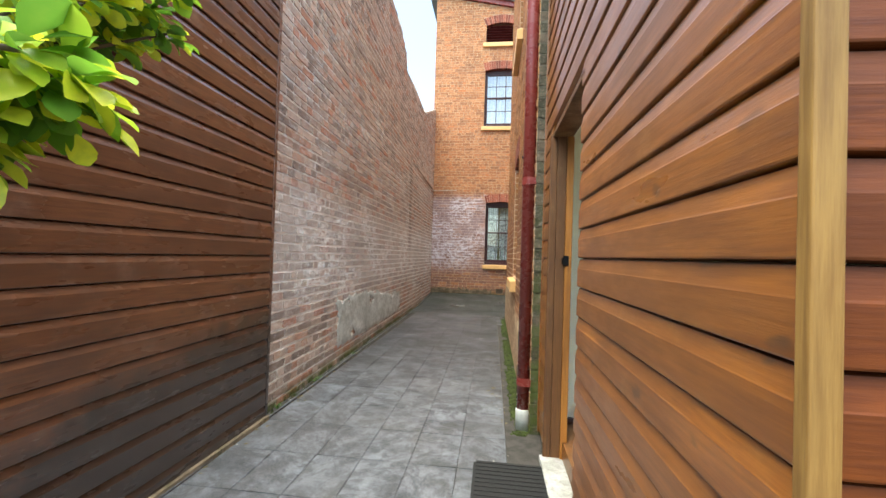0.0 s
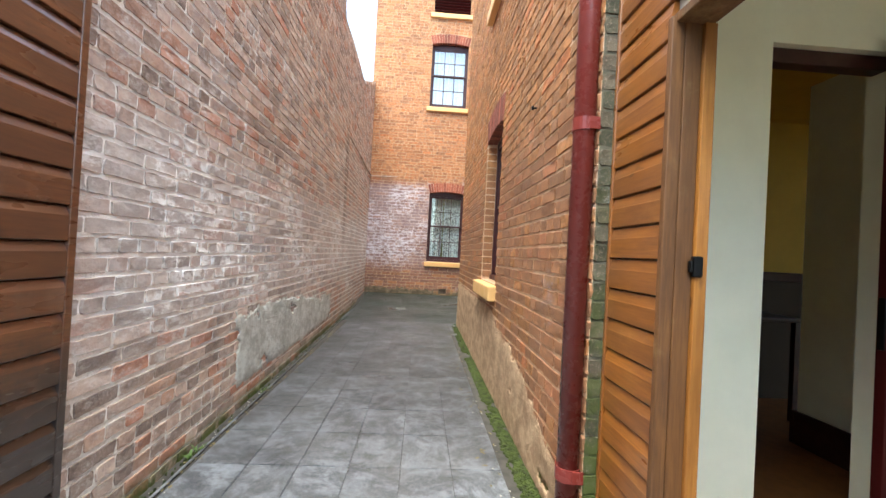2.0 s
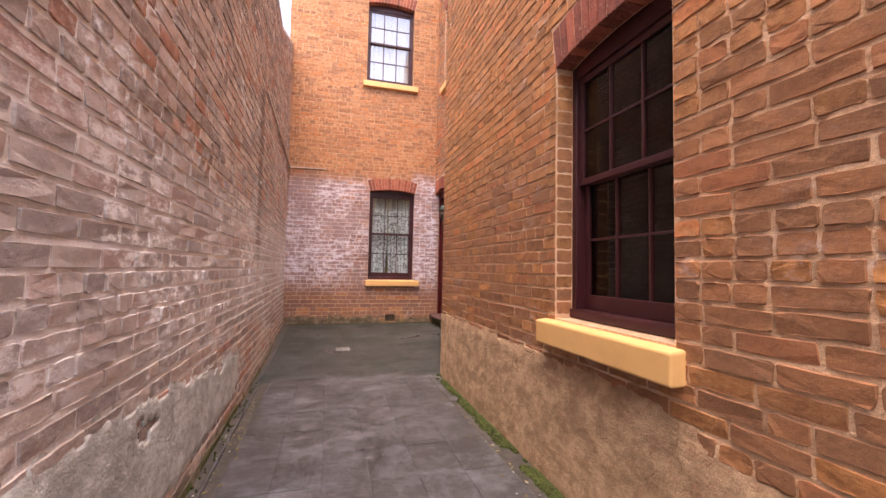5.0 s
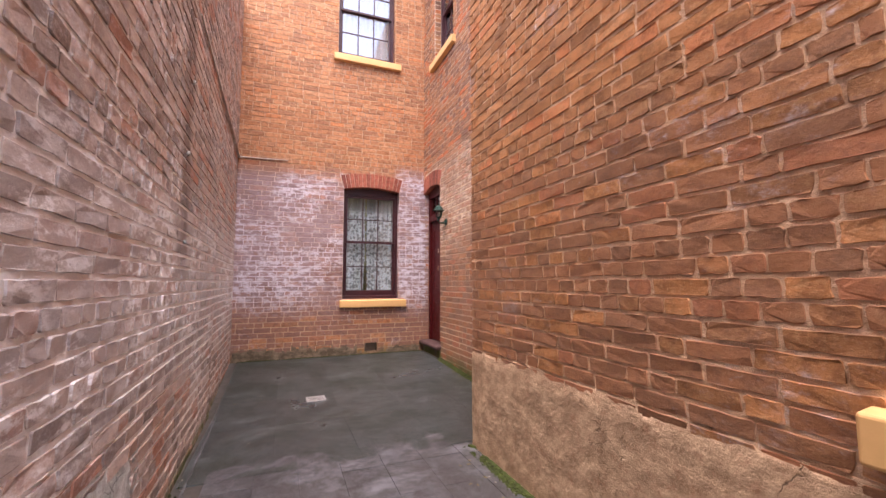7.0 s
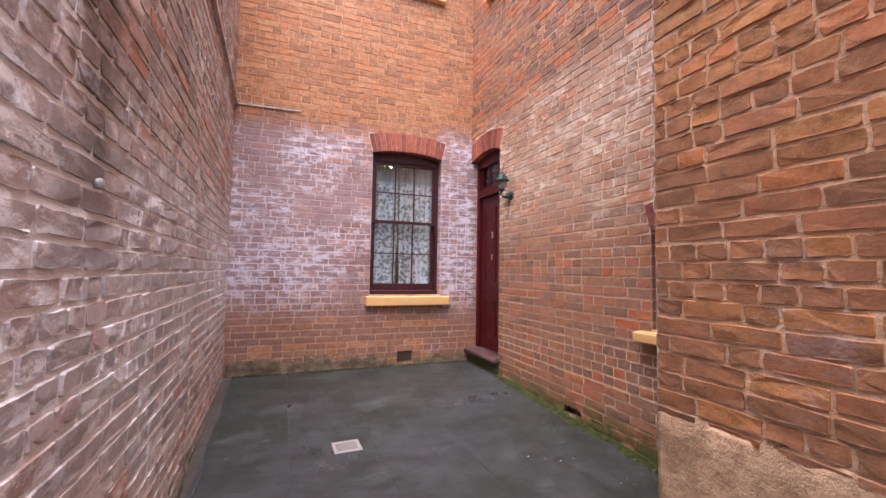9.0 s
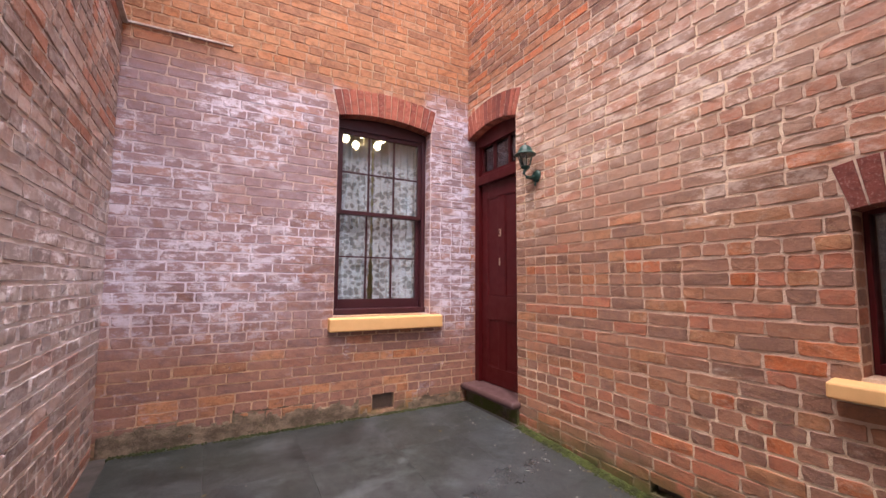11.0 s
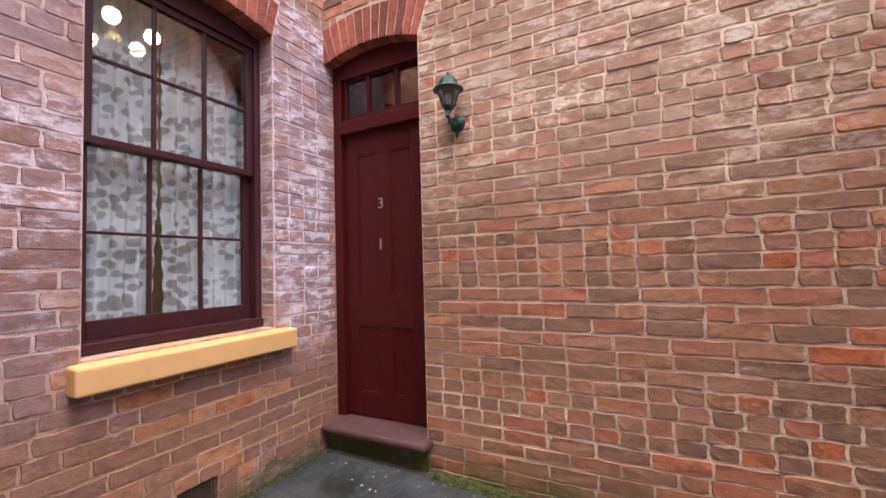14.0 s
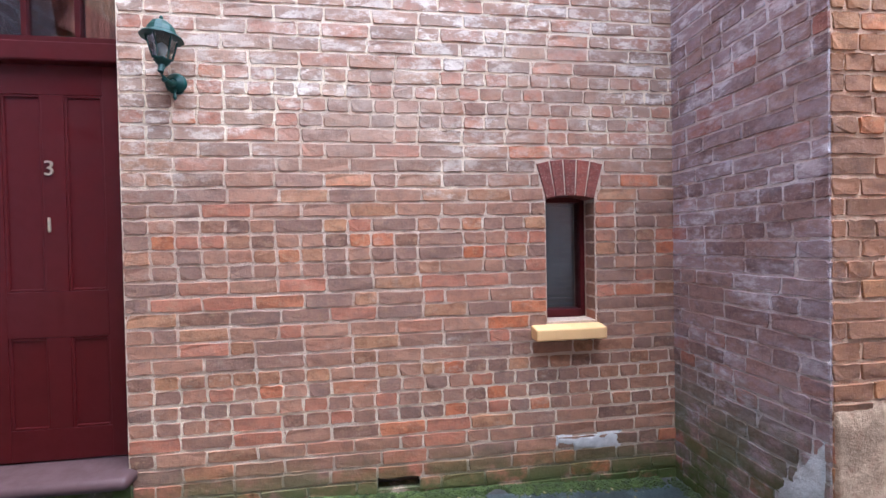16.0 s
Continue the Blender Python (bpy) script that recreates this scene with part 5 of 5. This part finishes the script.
solid("mortar_ledge", ledge, mortar_material("pale_ledge_mortar", (0.7, 0.66, 0.6)), "thin pale mortar ledge clinging to the bricks", "ledge", m=M_FAR)
ledge = prism([(5.75, 3.17), (9.18, 3.125), (9.18, 3.14), (5.75, 3.185)], -0.016, 0.02)
solid("mortar_ledge", ledge, mortar_material("pale_ledge_mortar", (0.7, 0.66, 0.6)), "thin pale mortar ledge clinging to the bricks", "ledge", m=M_LEFT)


for z, u in ((1.52, 5.56), (2.09, 5.53), (2.6, 5.6)):
    plug = lathe([(0.014, 0), (0.016, 0.014), (0.012, 0.02), (0.005, 0.022)], 10, pose(0, 0, 0, 90, 0, 0))
    smooth_shade(solid("wall_plug", plug, RENDER_GREY, "pale mortar plug in the old brick wall", "plug", "plugs in the brick wall", m=M_LEFT @ pose(u, 0, z)))
bolt = thing("wall_bolt", M_RIGHT @ pose(-4.48, 0, 2.153), "small black iron bolt in the brick wall", "bolt")
part("shank", lathe([(0.006, 0), (0.006, 0.03)], 8, pose(0, 0, 0, 90, 0, 0)), BLACK_METAL, bolt)
part("head", lathe([(0.013, 0.026), (0.013, 0.036), (0.008, 0.04)], 8, pose(0, 0, 0, 90, 0, 0)), BLACK_METAL, bolt)


# ---- moss and litter ----
def moss_strip(name, path, width, seed, label, density, material=MOSS):
    """A low bank of moss along a line on the ground, with tufts."""
    rng, one = random.Random(seed), bmesh.new()
    for (xa, ya), (xb, yb) in zip(path, path[1:]):
        length = math.hypot(xb - xa, yb - ya)
        way = Vector((xb - xa, yb - ya, 0)) / length
        side = Vector((-way.y, way.x, 0))
        for _ in range(int(length * density)):
            s, t = rng.uniform(0, length), rng.gauss(0, 0.33)
            if abs(t) > 1 or noise.noise(Vector((s * 2.5, seed, 0))) + noise.noise(Vector((s * 9, seed, t))) * 0.6 < -0.35:
                continue
            at = Vector((xa, ya, 0)) + way * s + side * (t * width)
            r, tall = rng.uniform(0.005, 0.014), rng.uniform(0.004, 0.016) * (1.1 - abs(t))
            z, turn = floor_z(at.x, at.y) - 0.012, rng.uniform(0, 6.28)
            ring = [one.verts.new((at.x + r * rng.uniform(0.7, 1.3) * math.cos(turn + k * 1.257), at.y + r * rng.uniform(0.7, 1.3) * math.sin(turn + k * 1.257), z)) for k in range(5)]
            mids = [one.verts.new((v.co.x * 0.55 + at.x * 0.45, v.co.y * 0.55 + at.y * 0.45, z + 0.012 + tall * rng.uniform(0.6, 1))) for v in ring]
            for k in range(5):
                one.faces.new((ring[k - 1], ring[k], mids[k], mids[k - 1]))
            one.faces.new(mids)
    return solid(name, one, material, label, "moss", kind="stuff")


moss_strip("moss", [(0.44, 3.5), (0.44, 5.0), (0.45, 8.9)], 0.06, 31, "bright green moss along the wall foot", 3200)
moss_strip("moss", [(1.29, 9.05), (1.29, 11.75)], 0.07, 33, "green moss along the courtyard wall foot", 3200, MOSS)
moss_strip("moss", [(-1.5, 12.55), (1.25, 12.56)], 0.05, 35, "green moss along the house wall foot", 350, MOSS_DARK)
moss_strip("moss", [(0.6, 8.98), (1.3, 8.98)], 0.06, 36, "green moss along the return wall foot", 600, MOSS_DARK)
moss_strip("moss", [(-1.40, 3.3), (-1.42, 5.6), (-1.5, 9.0)], 0.05, 37, "sparse moss and weeds in the gutter", 26, MOSS_DARK)

rng, one = random.Random(41), bmesh.new()
for _ in range(330):
    where = rng.random()
    if where < 0.55:
        y = rng.uniform(2.5, 8.5)
        x = -1.37 - 0.012 * y * 0.5 + abs(rng.gauss(0, 0.05))
    elif where < 0.8:
        x, y = 0.35 - abs(rng.gauss(0, 0.06)), rng.uniform(3.6, 8.8)
    elif where < 0.82:
        x, y = rng.uniform(-1.4, 1.25), rng.uniform(9, 12.4)
    else:
        x, y = 1.25 - abs(rng.gauss(0, 0.06)), rng.uniform(9.2, 12.3)
    size, turn, z = rng.uniform(0.006, 0.02), rng.uniform(0, 6.28), floor_z(x, y) + 0.003
    c, s = math.cos(turn), math.sin(turn)
    ring = [one.verts.new((x + size * (c * p - s * q), y + size * (s * p + c * q), z + h * size)) for p, q, h in ((-1, 0, 0.1), (-0.2, -0.4, 0.25), (0.6, -0.3, 0.1), (1, 0, 0.3), (0.5, 0.35, 0.05), (-0.3, 0.4, 0.3))]
    one.faces.new(ring)
solid("leaf_litter", one, LITTER, "scattered dry leaf crumbs on the paving", "leaf litter", kind="stuff")
CRUMB = plain_material("pale_petal_crumbs", (0.68, 0.66, 0.58), 0.8, 0, 50, 0.4, 0.2)
one = bmesh.new()
for _ in range(260):
    y = rng.uniform(3.0, 12.4)
    if y < 9.2:
        x = -1.40 - 0.017 * (y - 3.4) + abs(rng.gauss(0, 0.035)) if rng.random() < 0.75 else 0.36 - abs(rng.gauss(0, 0.05))
    else:
        x = 1.22 - abs(rng.gauss(0, 0.22)) if rng.random() < 0.8 else rng.uniform(-1.3, 1.2)
    size, turn, z = rng.uniform(0.003, 0.011), rng.uniform(0, 6.28), floor_z(x, y) + 0.003
    c, s = math.cos(turn), math.sin(turn)
    one.faces.new([one.verts.new((x + size * (c * p - s * q), y + size * (s * p + c * q), z + h * size)) for p, q, h in ((-1, 0, 0.1), (-0.1, -0.6, 0.5), (0.9, -0.2, 0.1), (0.4, 0.6, 0.4))])
solid("petal_litter", one, CRUMB, "pale dry petals scattered along the wall foot", "leaf litter", kind="stuff")
curb = prism([(-1.6, 0), (9.2, 0), (9.2, 0.006), (-1.6, 0.006)], -0.08, -0.066)
for v in curb.verts:
    v.co.z += 0.004 + 0.008 * noise.noise(Vector((v.co.x * 2, 0, 0)))
solid("gutter_edge", curb, PAVING, "thin pale mortar edge of the wall gutter", "gutter", kind="structure", m=M_LEFT)


def weed(at, seed, blades):
    """A small weed: thin bent blades from one root."""
    rng, plant = random.Random(seed), thing("weed", pose(*at), "small green weed at the foot of the brick wall", "weed", "weeds in the gutter")
    for _ in range(blades):
        turn, long, lean, wide = rng.uniform(0, 6.28), rng.uniform(0.025, 0.06), rng.uniform(0.4, 1.1), rng.uniform(0.004, 0.008)
        one, c, q = bmesh.new(), math.cos(turn), math.sin(turn)
        rows = []
        for t, w in ((0.0, 0.4), (0.35, 1.0), (0.7, 0.8), (1.0, 0.1)):
            out, up = long * lean * t * t + 0.004, long * t * (1 - 0.35 * lean * t)
            rows.append([one.verts.new((c * out - q * k * wide * w, q * out + c * k * wide * w, up)) for k in (-1, 1)])
        for a, b in zip(rows, rows[1:]):
            one.faces.new((a[0], a[1], b[1], b[0]))
        part("blade", one, WEED, plant)


for at, seed, blades in (((-1.395, 4.28, -0.008), 61, 16), ((-1.40, 4.36, -0.008), 62, 11), ((-1.40, 3.62, -0.008), 63, 9), ((-1.41, 5.35, -0.008), 64, 7)):
    weed(at, seed, blades)


# ---- shrub ----
def leafy_shrub():
    rng = random.Random(53)
    shrub = thing("shrub", pose(-0.93, 0.78, -0.06), "leafy green shrub with yellow-green young leaves", "shrub")
    trunk = [(0, 0, 0), (0.02, 0.01, 0.5), (-0.02, 0.03, 1.0), (0.03, 0.06, 1.4)]
    smooth_shade(part("trunk", tube(trunk, [0.04, 0.033, 0.027, 0.02], 10), BARK, shrub))
    tips = []
    for k in range(58):
        if k < 30:
            end = Vector((rng.uniform(0.0, 0.41), rng.uniform(0.58, 0.8), 0.0))
            end.z = rng.uniform(1.62 + 0.25 * end.x, 2.0)
        elif k < 44:
            end = Vector((rng.uniform(0.56, 0.73), rng.uniform(0.16, 0.28), rng.uniform(1.36, 1.5)))
        else:
            end = Vector((rng.uniform(-0.35, 0.25), rng.uniform(-0.6, 0.25), rng.uniform(1.2, 2.1)))
        start = Vector(trunk[2]).lerp(Vector(trunk[3]), rng.random())
        bend = start.lerp(end, 0.5) + Vector((0, 0, 0.1))
        smooth_shade(part("branch", tube([start, bend, end], [0.011, 0.007, 0.003], 6), BARK, shrub))
        for s in (0.35, 0.55, 0.72, 0.86, 0.95, 1.0):
            tips.append((bend.lerp(end, s), (end - bend).normalized(), 6 if s < 0.9 else 10))
    one = bmesh.new()
    for at, way, count in tips:
        for _ in range(count):
            spread = Vector((rng.gauss(0, 1), rng.gauss(0, 1), rng.gauss(0, 0.7))).normalized()
            axis = (way * 0.6 + spread).normalized()
            flat = axis.cross(Vector((rng.gauss(0, 0.5), rng.gauss(0, 0.5), 1))).normalized()
            up = flat.cross(axis)
            long = rng.uniform(0.032, 0.056)
            bend_down = rng.uniform(0.05, 0.5)
            wide, root = long * 0.33, at + spread * rng.uniform(0.0, 0.03)
            left, centre_line, right = [], [], []
            for t, w in ((0.0, 0.08), (0.2, 0.5), (0.45, 0.9), (0.7, 1.0), (0.88, 0.7), (1.0, 0.1)):
                spine = root + axis * long * t - up * long * bend_down * t * t
                left.append(one.verts.new(spine - flat * wide * w + up * wide * w * 0.3))
                centre_line.append(one.verts.new(spine))
                right.append(one.verts.new(spine + flat * wide * w + up * wide * w * 0.3))
            for i in range(5):
                one.faces.new((left[i], centre_line[i], centre_line[i + 1], left[i + 1]))
                one.faces.new((centre_line[i], right[i], right[i + 1], centre_line[i + 1]))
    crown = smooth_shade(part("crown", one, LEAF, shrub))
    tagged(crown, kind="stuff")


leafy_shrub()


# ---- single bricks of the walls ----
for wall, brick, singles, squat, relief in LATER:
    for kind_name, index, u, z, stretch, out in singles:
        ob = new("brick", brick_mesh(kind_name, index, brick))
        ob.parent = wall
        ob.location, ob.scale = (u, -out, z), (stretch, relief, squat)
